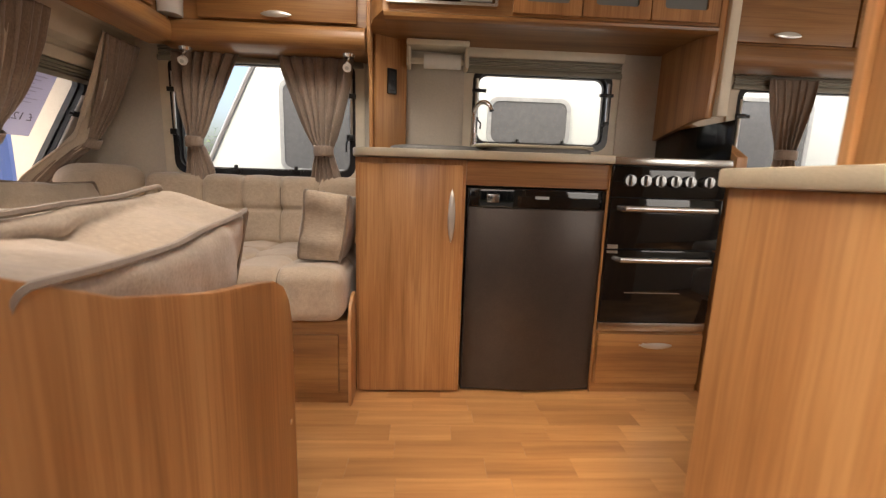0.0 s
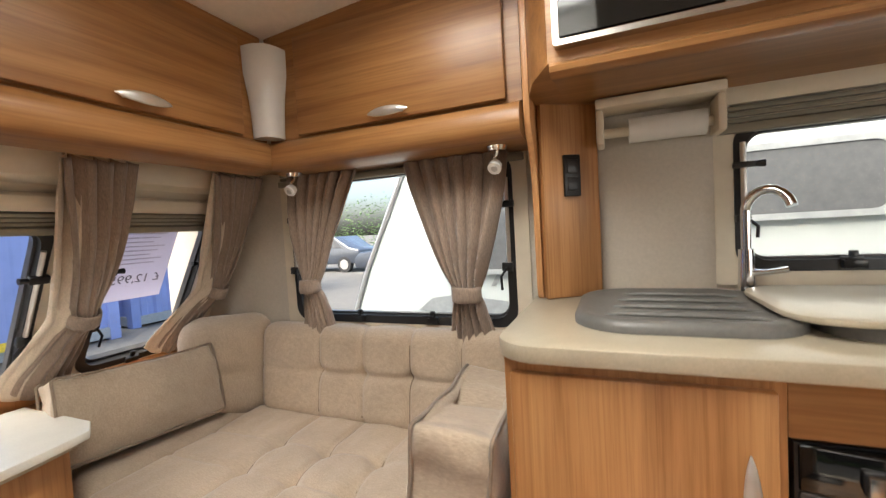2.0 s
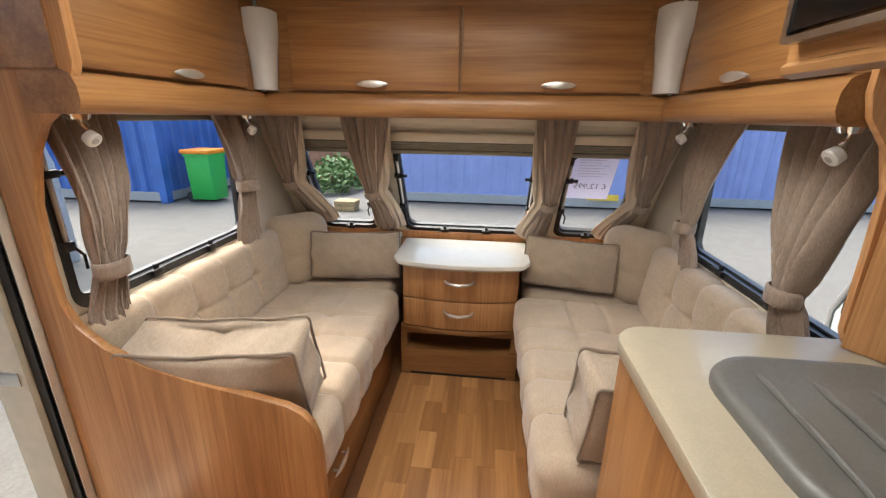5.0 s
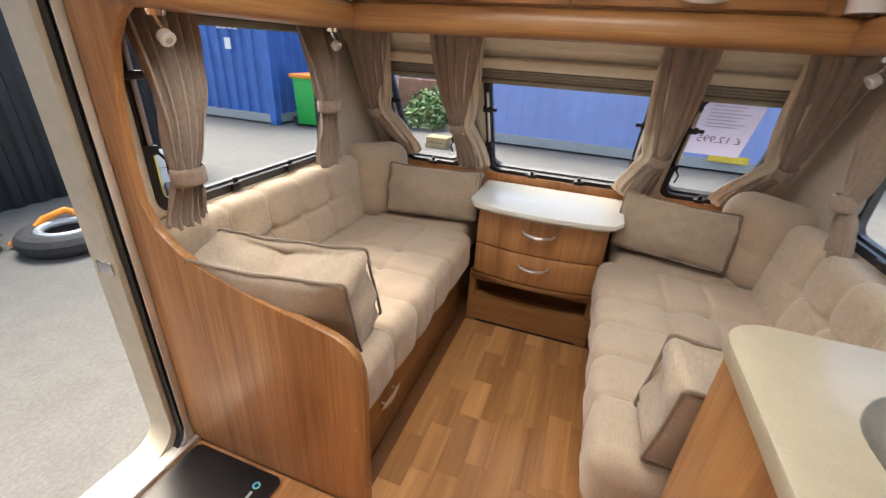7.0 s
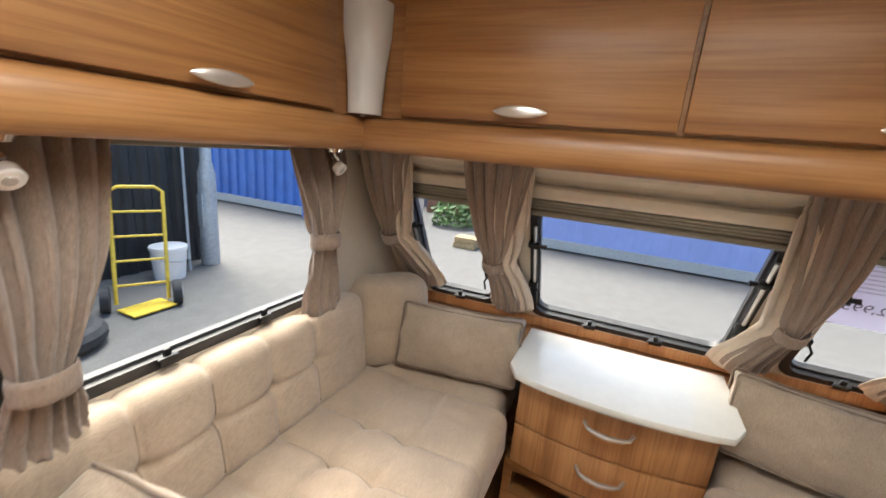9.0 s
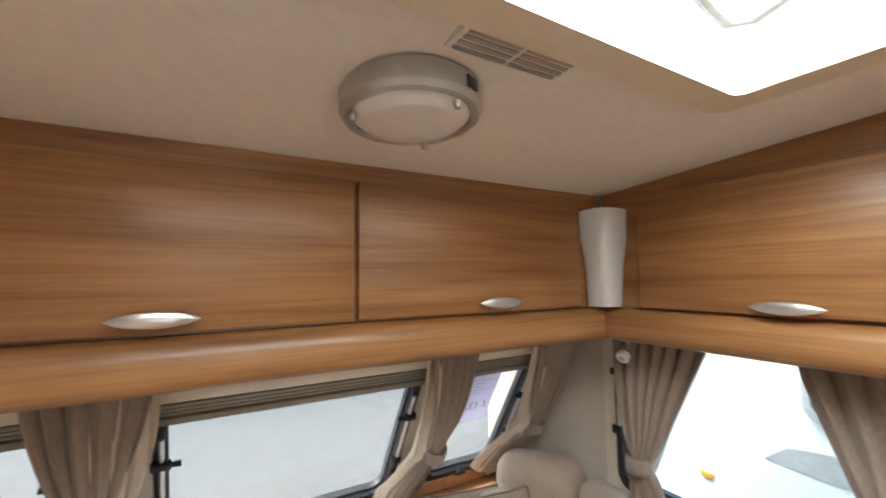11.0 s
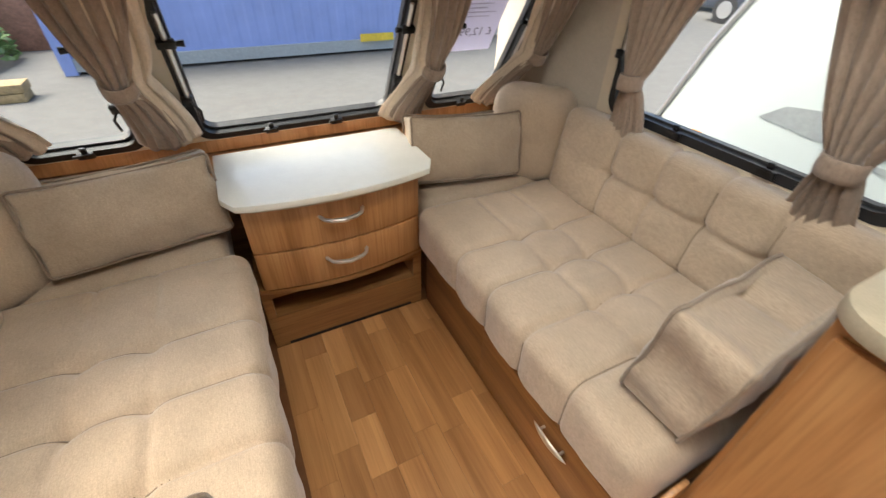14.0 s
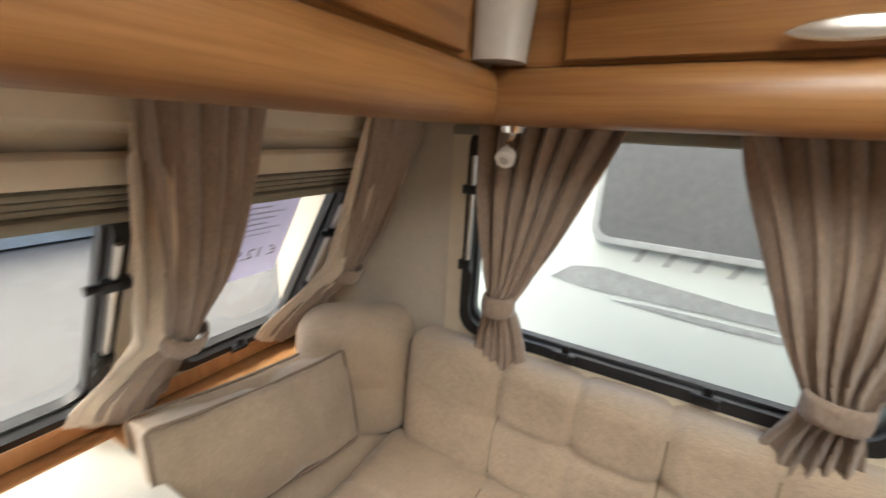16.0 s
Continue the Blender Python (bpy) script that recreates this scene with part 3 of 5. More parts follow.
# ---- curtains ----
def curtain(m, top, tie, tail, label, folds=7, depth=0.020, off=0.056, lean=0.0, inner=0):
    """top, tie, tail: (u0, u1, v) across the plane m; gathered by a band at the tie. inner: the side on which the pale lining shows."""
    t = thing("curtain", label, "curtain", tuple(m @ Vector(((tail[0] + tail[1]) / 2, tail[2], off))), "tied lounge curtains")
    rng = random.Random(int(1000 * (top[0] + 3 + m.translation.y * 7)))
    ph, ph2 = rng.random() * 6, rng.random() * 6
    nu, nr, end = 96, 60, 1.45
    keys = [(0.0, *top), (1.0, *tie), (end, *tail)]

    def surface(q, s, back=0.0, widen=0.0):
        a, bk = (keys[0], keys[1]) if s <= 1 else (keys[1], keys[2])
        f = (s - a[0]) / (bk[0] - a[0])
        e = 0.75 * f + 0.25 * f * f if s <= 1 else 1 - (1 - f) ** 1.35
        u0, u1 = a[1] + (bk[1] - a[1]) * e, a[2] + (bk[2] - a[2]) * e
        if widen < 0:
            u0 += widen * math.sin(min(1.0, s / 0.9) * math.pi * 0.5)
        else:
            u1 += widen * math.sin(min(1.0, s / 0.9) * math.pi * 0.5)
        v = a[3] + (bk[3] - a[3]) * f
        near = math.exp(-((s - 1) / 0.09) ** 2)
        below = max(0.0, (s - 1) / (end - 1))
        w = 2 * math.pi * folds * (q + 0.035 * math.sin(3.4 * s + ph) + 0.03 * math.sin(7 * q + ph2))
        sharp = math.sin(w) + 0.28 * math.sin(2 * w + ph) + 0.22 * math.sin(0.5 * w + ph2)
        dep = depth * (0.75 + 0.35 * math.sin(3 * q + ph + 2 * s)) * (1 - 0.55 * near) * (1 - 0.62 * below)
        crease = 0.0035 * noise.noise(Vector((u0 * 9 + q * 9, v * 14, ph))) * (1 + 2 * near)
        bulge = 0.026 * math.sin(math.pi * q) * (0.35 + 0.65 * near + 0.5 * below)
        du = 0.3 * dep * math.sin(2 * w + 0.6) * (1 - near)
        hem = (0.006 * math.sin(0.5 * w + 1) + 0.003 * math.sin(w)) * below ** 4 + 0.018 * below ** 2 * (4 * (q - 0.5) ** 2)
        return (u0 + (u1 - u0) * q + du, v + hem, off - back + dep * sharp + crease + bulge + lean * math.sin(math.pi * min(1.0, s / 1.35)))

    def sheet(name, material, q0, q1, count, back, widen, text):
        k = bmesh.new()
        V = [[k.verts.new(m @ Vector(surface(q0 + (q1 - q0) * i / count, end * j / nr, back, widen))) for i in range(count + 1)] for j in range(nr + 1)]
        for A, B in zip(V, V[1:]):
            for i in range(count):
                k.faces.new((A[i], A[i + 1], B[i + 1], B[i]))
        c = part(name, k, material, t, text, 80)
        sol = c.modifiers.new("thickness", 'SOLIDIFY')
        sol.thickness = 0.0025
    sheet("cloth", curtain_mat, 0.0, 1.0, nu, 0.0, 0.0, "")
    if inner:
        sheet("lining", lining_mat, 0.0 if inner < 0 else 0.4, 0.6 if inner < 0 else 1.0, 50, 0.012, 0.042 * inner, "pale cream curtain lining")
    mid, hw = (tie[0] + tie[1]) / 2, (tie[1] - tie[0]) / 2 + 0.004
    k = bmesh.new()
    sl = (tail[0] + tail[1] - top[0] - top[1]) / 2 / max(0.1, top[2] - tail[2])
    B = []
    for vv, ex in ((-0.023, -0.002), (-0.021, 0.002), (-0.008, 0.0035), (0.010, 0.003), (0.021, 0.002), (0.023, -0.002)):
        B.append([k.verts.new(m @ Vector((mid + (hw + ex) * math.cos(a * math.pi / 14), tie[2] + vv - 0.35 * sl * hw * math.cos(a * math.pi / 14), off + 0.012 + 0.73 * lean + (0.034 + ex) * math.sin(a * math.pi / 14) + 0.0015 * math.sin(a * 2.2 + ph)))) for a in range(28)])
    for A, C in zip(B, B[1:]):
        for i in range(28):
            k.faces.new((A[i], A[(i + 1) % 28], C[(i + 1) % 28], C[i]))
    band = part("tie_band", k, curtain_mat, t, "taupe fabric tie band", 60)
    band.modifiers.new("thickness", 'SOLIDIFY').thickness = 0.002
    return t


CL = "taupe curtain tied back with a band by the {} window"
VT = (1.375 - 0.73) * K
curtain(FRONT, (0.245, 0.44, VT), (0.262, 0.325, 0.375), (0.300, 0.430, 0.075), CL.format("small front"), 4, 0.018, lean=0.045, inner=1)
curtain(FRONT, (0.625, 0.845, VT), (0.675, 0.740, 0.335), (0.665, 0.800, 0.035), CL.format("front"), 5, 0.022, lean=0.055, inner=1)
curtain(FRONT, (1.475, 1.645, VT), (1.552, 1.617, 0.290), (1.480, 1.610, 0.000), CL.format("front"), 4, 0.022, lean=0.055, inner=-1)
curtain(FRONT, (1.875, 2.080, VT), (1.985, 2.045, 0.300), (1.880, 1.985, 0.025), CL.format("small front"), 4, 0.018, lean=0.045, inner=-1)
curtain(NORTH, (-1.160, -0.875, 1.330), (-1.108, -1.050, 0.948), (-1.145, -1.010, 0.775), CL.format("lounge side"), 6, 0.020, 0.065, 0.03)
curtain(NORTH, (-0.710, -0.375, 1.330), (-0.548, -0.474, 0.925), (-0.582, -0.440, 0.760), CL.format("lounge side"), 6, 0.022, 0.065, 0.04)
curtain(SOUTH, (0.360, 0.560, 1.330), (0.372, 0.450, 0.940), (0.342, 0.472, 0.785), CL.format("doorside"), 5, 0.024, 0.085, 0.04)
curtain(SOUTH, (0.955, 1.190, 1.330), (1.035, 1.130, 1.050), (1.025, 1.215, 0.800), CL.format("doorside"), 5, 0.020, 0.075, 0.04)
curtain(NORTH, (1.55, 1.80, 1.325), (1.63, 1.72, 0.98), (1.60, 1.78, 0.78), CL.format("rear side"), 6, 0.02)


# ---- overhead lockers ----
def rail_profile(face, s):
    """Bullnose rail under a locker whose face lies at face; s is the way into the room."""
    return [(face - s * 0.10, 1.322), (face + s * 0.010, 1.322), (face + s * 0.024, 1.330), (face + s * 0.031, 1.348), (face + s * 0.030, 1.376), (face + s * 0.020, 1.399), (face, 1.408), (face - s * 0.10, 1.408)]


def door_leaf(name, a0, a1, z0, z1, axis, face, s, material, parent, thick=0.016):
    """A flat locker door, proud of its face, with softened edges and a shallow raised field."""
    if axis == "y":
        b = box(face if s > 0 else face - thick, face + thick if s > 0 else face, a0, a1, z0, z1, 0.004)
    else:
        b = box(a0, a1, face if s > 0 else face - thick, face + thick if s > 0 else face, z0, z1, 0.004)
    return part(name, b, material, parent)


DT = 1.685
loc_w = thing("front_locker", "cherry laminate overhead locker with two lift-up doors, closed", "overhead locker", (-1.2, YC, 1.41), "overhead lockers")
part("body", box(-1.40, -1.082, 0.43, 1.88, 1.409, 1.755), wood_y, loc_w)
part("rail", prism(rail_profile(-1.08, 1), "y", 0.385, 1.925), wood_y, loc_w, "rounded cherry wood rail", 50)
for a0, a1, hc in ((0.545, 1.163, 0.852), (1.172, 1.785, 1.508)):
    d = door_leaf("door", a0, a1, 1.414, DT, "y", -1.081, 1, wood_y, loc_w)
    lens_handle("handle", (-1.066, hc, 1.436), (0, 1, 0), (1, 0, 0), d)
for nm, face, s, body in (("north", 1.89, -1, (1.892, 2.118)), ("south", 0.42, 1, (0.192, 0.418))):
    loc_s = thing("side_locker", "cherry laminate overhead locker with one lift-up door, closed", "overhead locker", (-0.65, (body[0] + body[1]) / 2, 1.41), "overhead lockers")
    part("body", box(-1.078, -0.302, body[0], body[1], 1.409, 1.79), wood_x, loc_s)
    part("rail", prism(rail_profile(face, s), "x", -1.12, -0.305), wood_x, loc_s, "rounded cherry wood rail", 50)
    part("underside", box(-1.12, -0.31, min(face - s * 0.095, face - s * 0.225), max(face - s * 0.095, face - s * 0.225), 1.328, 1.345), wood_x, loc_s)
    d = door_leaf("door", -0.955, -0.338, 1.414, DT + 0.01, "x", face + s * 0.001, s, wood_x, loc_s)
    lens_handle("handle", (-0.647, face + s * 0.016, 1.430), (1, 0, 0), (0, s, 0), d)
    # corner light cover set across the lockers' corner
    ang = radians(-45) if s < 0 else radians(45)
    mc = Matrix.Translation((-1.025, face + s * 0.055, 0)) @ Matrix.Rotation(ang, 4, 'Z')
    k = bmesh.new()
    R = []
    for i in range(13):
        f = i / 12
        z = 1.412 + 0.258 * f
        hw = 0.044 + 0.028 * f ** 1.9
        R.append([k.verts.new(mc @ Vector((0.010 * math.sin(math.pi * f) - 0.020 - 0.010 * (1 - abs(q)) ** 0 + 0.030 * (1 - q * q), q * hw, z + (0.008 * (1 - q * q) if i == 12 else 0)))) for q in [x / 6 for x in range(-6, 7)]] + [k.verts.new(mc @ Vector((-0.06, hw * 0.9, z))), k.verts.new(mc @ Vector((-0.06, -hw * 0.9, z)))])
    for A, B in zip(R, R[1:]):
        for q in range(15):
            k.faces.new((A[q], A[(q + 1) % 15], B[(q + 1) % 15], B[q]))
    k.faces.new(R[0][::-1])
    k.faces.new(R[-1])
    solo("corner_light_cover", k, speaker_mat, "flared glossy white corner light cover between the lockers", "light cover", "corner covers", smooth=50)


def reading_light(x, y, s):
    t = thing("reading_light", "small chrome swivel spotlight with white head under the rail", "spotlight", (x, y, 1.322), "reading lights")
    part("base", cyl((x, y, 1.3215), (x, y, 1.310), 0.027, 0.022, None, 20), chrome, t, "chrome base disc")
    part("arm", tube([(x, y, 1.312), (x, y + s * 0.004, 1.30), (x - 0.004, y + s * 0.014, 1.288)], 0.005), chrome, t, "chrome arm")
    hp, hd = Vector((x - 0.004, y + s * 0.016, 1.268)), Vector((0.0, s * 0.80, -0.60))
    h = part("head", tube([hp - hd * 0.012, hp - hd * 0.009, hp + hd * 0.008, hp + hd * 0.011], [0.011, 0.0165, 0.0185, 0.0165], None, 20), white_plastic, t, "white drum head")
    part("lens", cyl(hp + hd * 0.0112, hp + hd * 0.0128, 0.0085, 0.0075, None, 16), silver_paint, h)
    part("rear_cap", cyl(hp - hd * 0.0122, hp - hd * 0.020, 0.008, 0.006, None, 14), chrome, h, "chrome cap")


for x in (-1.055, -0.385):
    reading_light(x, 1.958, -1)
    reading_light(x, 0.352, 1)

# ceiling lamp
LX, LY = -0.832, 1.172
LZ = roof(LX, LY)
lamp = thing("ceiling_lamp", "round silver-rimmed ceiling lamp with frosted glass, switched off", "ceiling lamp", (LX, LY, LZ))
tl = Matrix.Translation((LX, LY, LZ)) @ Matrix.Rotation(-0.07, 4, 'Y')
k = bmesh.new()
prof = [(0.0, 0.004), (0.102, 0.004), (0.104, -0.004), (0.104, -0.026), (0.099, -0.034), (0.090, -0.036), (0.087, -0.032), (0.0, -0.036)]
R = [[k.verts.new(tl @ Vector((r * math.cos(a * math.pi / 24), r * math.sin(a * math.pi / 24), z))) for a in range(48)] for r, z in prof[1:-1]]
for A, B in zip(R, R[1:]):
    for a in range(48):
        k.faces.new((A[a], A[(a + 1) % 48], B[(a + 1) % 48], B[a]))
part("rim", k, silver_paint, lamp, "silver rim", 24)
k = bmesh.new()
R = [[k.verts.new(tl @ Vector((r * math.cos(a * math.pi / 24), r * math.sin(a * math.pi / 24), z))) for a in range(48)] for r, z in ((0.0885, -0.028), (0.079, -0.037), (0.06, -0.042), (0.02, -0.044))]
for A, B in zip(R, R[1:]):
    for a in range(48):
        k.faces.new((A[a], A[(a + 1) % 48], B[(a + 1) % 48], B[a]))
k.faces.new(R[-1])
part("diffuser", k, white_plastic, lamp, "frosted glass diffuser", 60)
for a in (20, 140, 260):
    part("clip", cyl(tl @ Vector((0.085 * math.cos(radians(a)), 0.085 * math.sin(radians(a)), -0.036)), tl @ Vector((0.085 * math.cos(radians(a)), 0.085 * math.sin(radians(a)), -0.046)), 0.006, 0.005, None, 10), silver_paint, lamp)
part("switch", box(0.1035, 0.107, -0.012, 0.012, -0.022, -0.006, 0.001, m=tl @ Matrix.Rotation(radians(25), 4, 'Z')), black_plastic, lamp, "black rocker switch")


# ---- lounge seating ----
def groove(d, w, depth):
    return -depth * math.exp(-(d / w) ** 2)


def north(y, side):
    return y if side > 0 else 2 * YC - y


def flip(side):
    """Leaves the north half as it is, or mirrors it to the south half."""
    return Matrix.Identity(4) if side > 0 else Matrix.Translation((0, 2 * YC, 0)) @ Matrix.Diagonal((1, -1, 1, 1))


def ordered(a, b):
    return (a, b) if a < b else (b, a)


SEAMS = (-1.059, -0.886, -0.712, -0.540)
ROWS = (1.680, 1.811)


def cell_puff(x, lo, hi):
    """0 at the seams and 1 between them."""
    edges = [lo, *SEAMS, hi]
    for a, b in zip(edges, edges[1:]):
        if a <= x <= b:
            return math.sin(math.pi * (x - a) / (b - a)) ** 0.6
    return 0.0


def seat_disp(mx, my, lo, hi):
    """Rise of a seat cushion whose middle lies at mx, my: narrow cross seams and two rows of buttons."""
    def f(p, nr):
        up = max(0.0, nr.z) + 0.9 * max(0.0, -nr.y)
        if up <= 0:
            return 0.0
        x, y = p.x + mx, p.y + my
        g = sum(groove(x - c, 0.0085, 0.010 * up) for c in SEAMS)
        if nr.z > 0.5:
            for k, r in enumerate(ROWS):
                bow_y = r + 0.012 * cell_puff(x, lo, hi) * (1 if k else -1)
                g += groove(y - bow_y, 0.010, 0.006 + 0.003 * math.sin(14 * x + k))
                g += sum(groove(math.hypot(x - c, y - r), 0.028, 0.019) for c in SEAMS)
        wr = 0.0045 * noise.noise(Vector((x * 5, y * 5, p.z * 5))) + 0.0035 * noise.noise(Vector((x * 22, y * 7, p.z * 14)))
        return g + 0.010 * cell_puff(x, lo, hi) * up + wr
    return f


def back_disp(mx, lo, hi, row):
    def f(p, nr):
        up = max(0.0, -nr.y) + 0.7 * max(0.0, nr.z)
        if up <= 0:
            return 0.0
        x = p.x + mx
        g = sum(groove(x - c, 0.0085, 0.010 * up) for c in SEAMS)
        if nr.y < -0.5:
            g += groove(p.z - row, 0.009, 0.013 if x > SEAMS[0] - 0.03 else 0.004)
            g += sum(groove(math.hypot(x - c, p.z - row), 0.024, 0.017) for c in SEAMS)
        return g + 0.009 * cell_puff(x, lo, hi) * up + 0.003 * noise.noise(Vector((x * 7, 3 + p.y * 7, p.z * 7))) + 0.0015 * noise.noise(Vector((x * 19, p.y * 9, p.z * 15)))
    return f


def fix_mirror(me, side):
    if side < 0:
        me.flip_normals()
    return me


def pillow(center, size, turn, label, seed, plump=0.028, corner_soft=0.014):
    """A box pillow with brown piping round both faces: size along, thick, high."""
    L, T, Hh = size
    m = Matrix.Translation(center) @ turn
    t = thing("pillow", label, "pillow", center, "lounge pillows")

    def f(p, nr):
        a, b = p.x / (L / 2), p.z / (Hh / 2)
        puff = plump * (1 - a * a) * (1 - b * b) * abs(nr.y)
        sag = -0.026 * (1 - a * a) * max(0, nr.z) ** 2
        dent = -0.016 * math.exp(-((p.x - 0.05 * math.sin(seed)) / 0.035) ** 2) * max(0, nr.z)
        wr = 0.008 * noise.noise(Vector((p.x * 9 + seed, p.y * 9, p.z * 8))) + 0.005 * noise.noise(Vector((p.x * 24, p.y * 16, p.z * 24 + seed)))
        side_fold = 0.007 * math.sin(46 * p.z + 9 * p.y + seed) * abs(nr.x) ** 2
        return puff + sag + dent + wr + side_fold
    padded("cover", soft_box((L, T, Hh), corner_soft, 0.010, f, m), pillow_mat, t)
    for s in (-1, 1):
        pts = []
        for a, b in rrect(-L / 2 - 0.001, L / 2 + 0.001, -Hh / 2 - 0.001, Hh / 2 + 0.001, 0.014, 5):
            pts.append((a, b))
        dense = []
        for i in range(len(pts)):
            p, q = pts[i], pts[(i + 1) % len(pts)]
            n = max(1, int(math.hypot(q[0] - p[0], q[1] - p[1]) / 0.03))
            dense += [(p[0] + (q[0] - p[0]) * j / n, p[1] + (q[1] - p[1]) * j / n) for j in range(n)]
        line = []
        for a, b in dense:
            sag = -0.011 * (1 - (a / (L / 2)) ** 2) if b > Hh / 2 - 0.02 else 0
            w = s * 0.0075 * noise.noise(Vector((a * 11 + seed, s * T * 4.5, b * 9)))
            line.append(m @ Vector((a, s * (T / 2 - 0.003) + w, b + sag)))
        part("piping", tube(line, 0.0042, None, 6, True), piping_mat, t, "dark brown piping")
    return t


for side in (1, -1):
    F = flip(side)
    y0, y1 = ordered(north(1.50, side), north(2.115, side))
    base = thing("storage_bench", "cherry laminate storage bench with a drawer below the cushions", "bench", (-0.85, (y0 + y1) / 2, 0), "storage benches")
    f0, f1 = ordered(north(1.50, side), north(1.518, side))
    part("front_panel", box(-1.395, -0.312, f0, f1, 0.0, 0.315, 0.002), wood_x, base)
    part("body", box(-1.785, -0.314, *ordered(north(1.519, side), north(2.115, side)), 0.002, 0.31), wood_x, base)
    d0, d1 = ordered(north(1.486, side), north(1.4995, side))
    dr = part("drawer_front", box(-0.93, -0.345, d0, d1, 0.045, 0.265, 0.003), wood_x, base)
    lens_handle("handle", (-0.56, north(1.486, side), 0.215), (1, 0, 0), (0, -side, 0), dr, 0.13)
    # front-corner bench beside the chest
    lo, hi = -1.362, -0.320
    L, mid = hi - lo, (hi + lo) / 2
    dsp = seat_disp(mid, 1.745, lo, hi)
    sm = F @ Matrix.Translation((mid, 1.745, 0.412))
    me = fix_mirror(soft_box((L, 0.60, 0.185), 0.048, 0.0085, dsp, sm), side)
    s1 = padded("seat_cushion", me, sofa_mat)
    prof = [(0.22 - 0.47 * q / 40, 0.0925, 0.0, 1.0) for q in range(41)]
    prof += [(-0.252 - 0.048 * math.sin(radians(a)), 0.0445 + 0.048 * math.cos(radians(a)), -math.sin(radians(a)), math.cos(radians(a))) for a in range(9, 91, 9)]
    prof += [(-0.30, 0.0445 - 0.01 * q, -1.0, 0.0) for q in range(1, 12)]
    for c in SEAMS:
        line = []
        for py, pz, ny, nz in prof:
            p, nr = Vector((c - mid, py, pz)), Vector((0, ny, nz))
            line.append(sm @ (p + nr * (dsp(p, nr) + 0.0006)))
        part("seam", tube(line, 0.0028, None, 6), seam_shade_mat, s1, "stitched seam as a cord darkened for its crease shade")
        for r in ROWS:
            p, nr = Vector((c - mid, r - 1.745, 0.0925)), Vector((0, 0, 1))
            z = dsp(p, nr)
            part("button", cyl(sm @ (p + nr * (z - 0.004)), sm @ (p + nr * (z + 0.0035)), 0.0075, 0.005, None, 10), sofa_mat, s1, "fabric tuft button")
    tagged(s1, "beige upholstered tufted seat cushion on the bench", "seat cushion", "seat cushions")
    L2 = 0.405
    sm = F @ Matrix.Translation((-1.368 - L2 / 2, 1.79, 0.402))

    def corner_disp(p, nr):
        return 0.016 * max(0, nr.z) * (1 - (p.x / 0.2) ** 2) + groove(p.x - 0.06, 0.016, 0.012 * max(0, nr.z)) + 0.004 * noise.noise(Vector((p.x * 9, p.y * 9, 2)))
    me = fix_mirror(soft_box((L2, 0.60, 0.185), 0.05, 0.018, corner_disp, sm), side)
    s2 = padded("corner_seat_cushion", me, sofa_mat)
    tagged(s2, "beige upholstered corner seat cushion by the front windows", "seat cushion", "seat cushions")
    lo = -1.325
    L3, mid = hi - lo, (hi + lo) / 2
    dsp = back_disp(mid, lo, hi, 0.007)
    bmx = F @ Matrix.Translation((mid, 2.060, 0.645)) @ Matrix.Rotation(radians(-7), 4, 'X')
    me = fix_mirror(soft_box((L3, 0.115, 0.315), 0.045, 0.0085, dsp, bmx), side)
    s3 = padded("back_cushion", me, sofa_mat)
    for c in SEAMS:
        line = []
        for q in range(26):
            p, nr = Vector((c - mid, -0.0575, 0.11 - 0.24 * q / 25)), Vector((0, -1, 0))
            line.append(bmx @ (p + nr * (dsp(p, nr) + 0.0006)))
        part("seam", tube(line, 0.0026, None, 6), seam_shade_mat, s3, "stitched seam as a cord darkened for its crease shade")
        p, nr = Vector((c - mid, -0.0575, 0.007)), Vector((0, -1, 0))
        z = dsp(p, nr)
        part("button", cyl(bmx @ (p + nr * (z - 0.004)), bmx @ (p + nr * (z + 0.0035)), 0.0075, 0.005, None, 10), sofa_mat, s3, "fabric tuft button")
    tagged(s3, "beige upholstered tufted backrest cushion along the side wall", "back cushion", "back cushions")
    bo = F @ Matrix.Translation((-1.485, 2.015, 0.650)) @ Matrix.Rotation(radians(38), 4, 'Z') @ Matrix.Rotation(radians(-5), 4, 'X')

    def bolster_disp(p, nr):
        return 0.02 * max(0, -nr.y) * (1 - (p.x / 0.17) ** 2) + groove(p.z + 0.02, 0.02, 0.012 * max(0, -nr.y) * (1 - (p.x / 0.16) ** 2)) + 0.004 * noise.noise(Vector((p.x * 9, p.y * 9, p.z * 9)))
    me = fix_mirror(soft_box((0.33, 0.18, 0.37), 0.085, 0.018, bolster_disp, bo), side)
    s4 = padded("corner_back_cushion", me, sofa_mat)
    tagged(s4, "beige rounded corner backrest cushion", "back cushion", "back cushions")

RZ = Matrix.Rotation
pillow((-1.505, 1.705, 0.638), (0.43, 0.13, 0.235), RZ(radians(82), 4, 'Z') @ RZ(radians(-16), 4, 'X') @ RZ(radians(2), 4, 'Y'), "beige box pillow with brown piping against the front curtain", 1, 0.05)
pillow((-1.505, 0.615, 0.630), (0.45, 0.14, 0.235), RZ(radians(98), 4, 'Z') @ RZ(radians(-16), 4, 'X'), "beige box pillow with brown piping in the front corner", 2, 0.05)
pillow((-0.43, 0.585, 0.642), (0.46, 0.145, 0.265), RZ(radians(-84), 4, 'Z') @ RZ(radians(-15), 4, 'X') @ RZ(radians(2), 4, 'Y'), "beige box pillow with brown piping leaning on the wooden partition", 3, 0.040, 0.020)
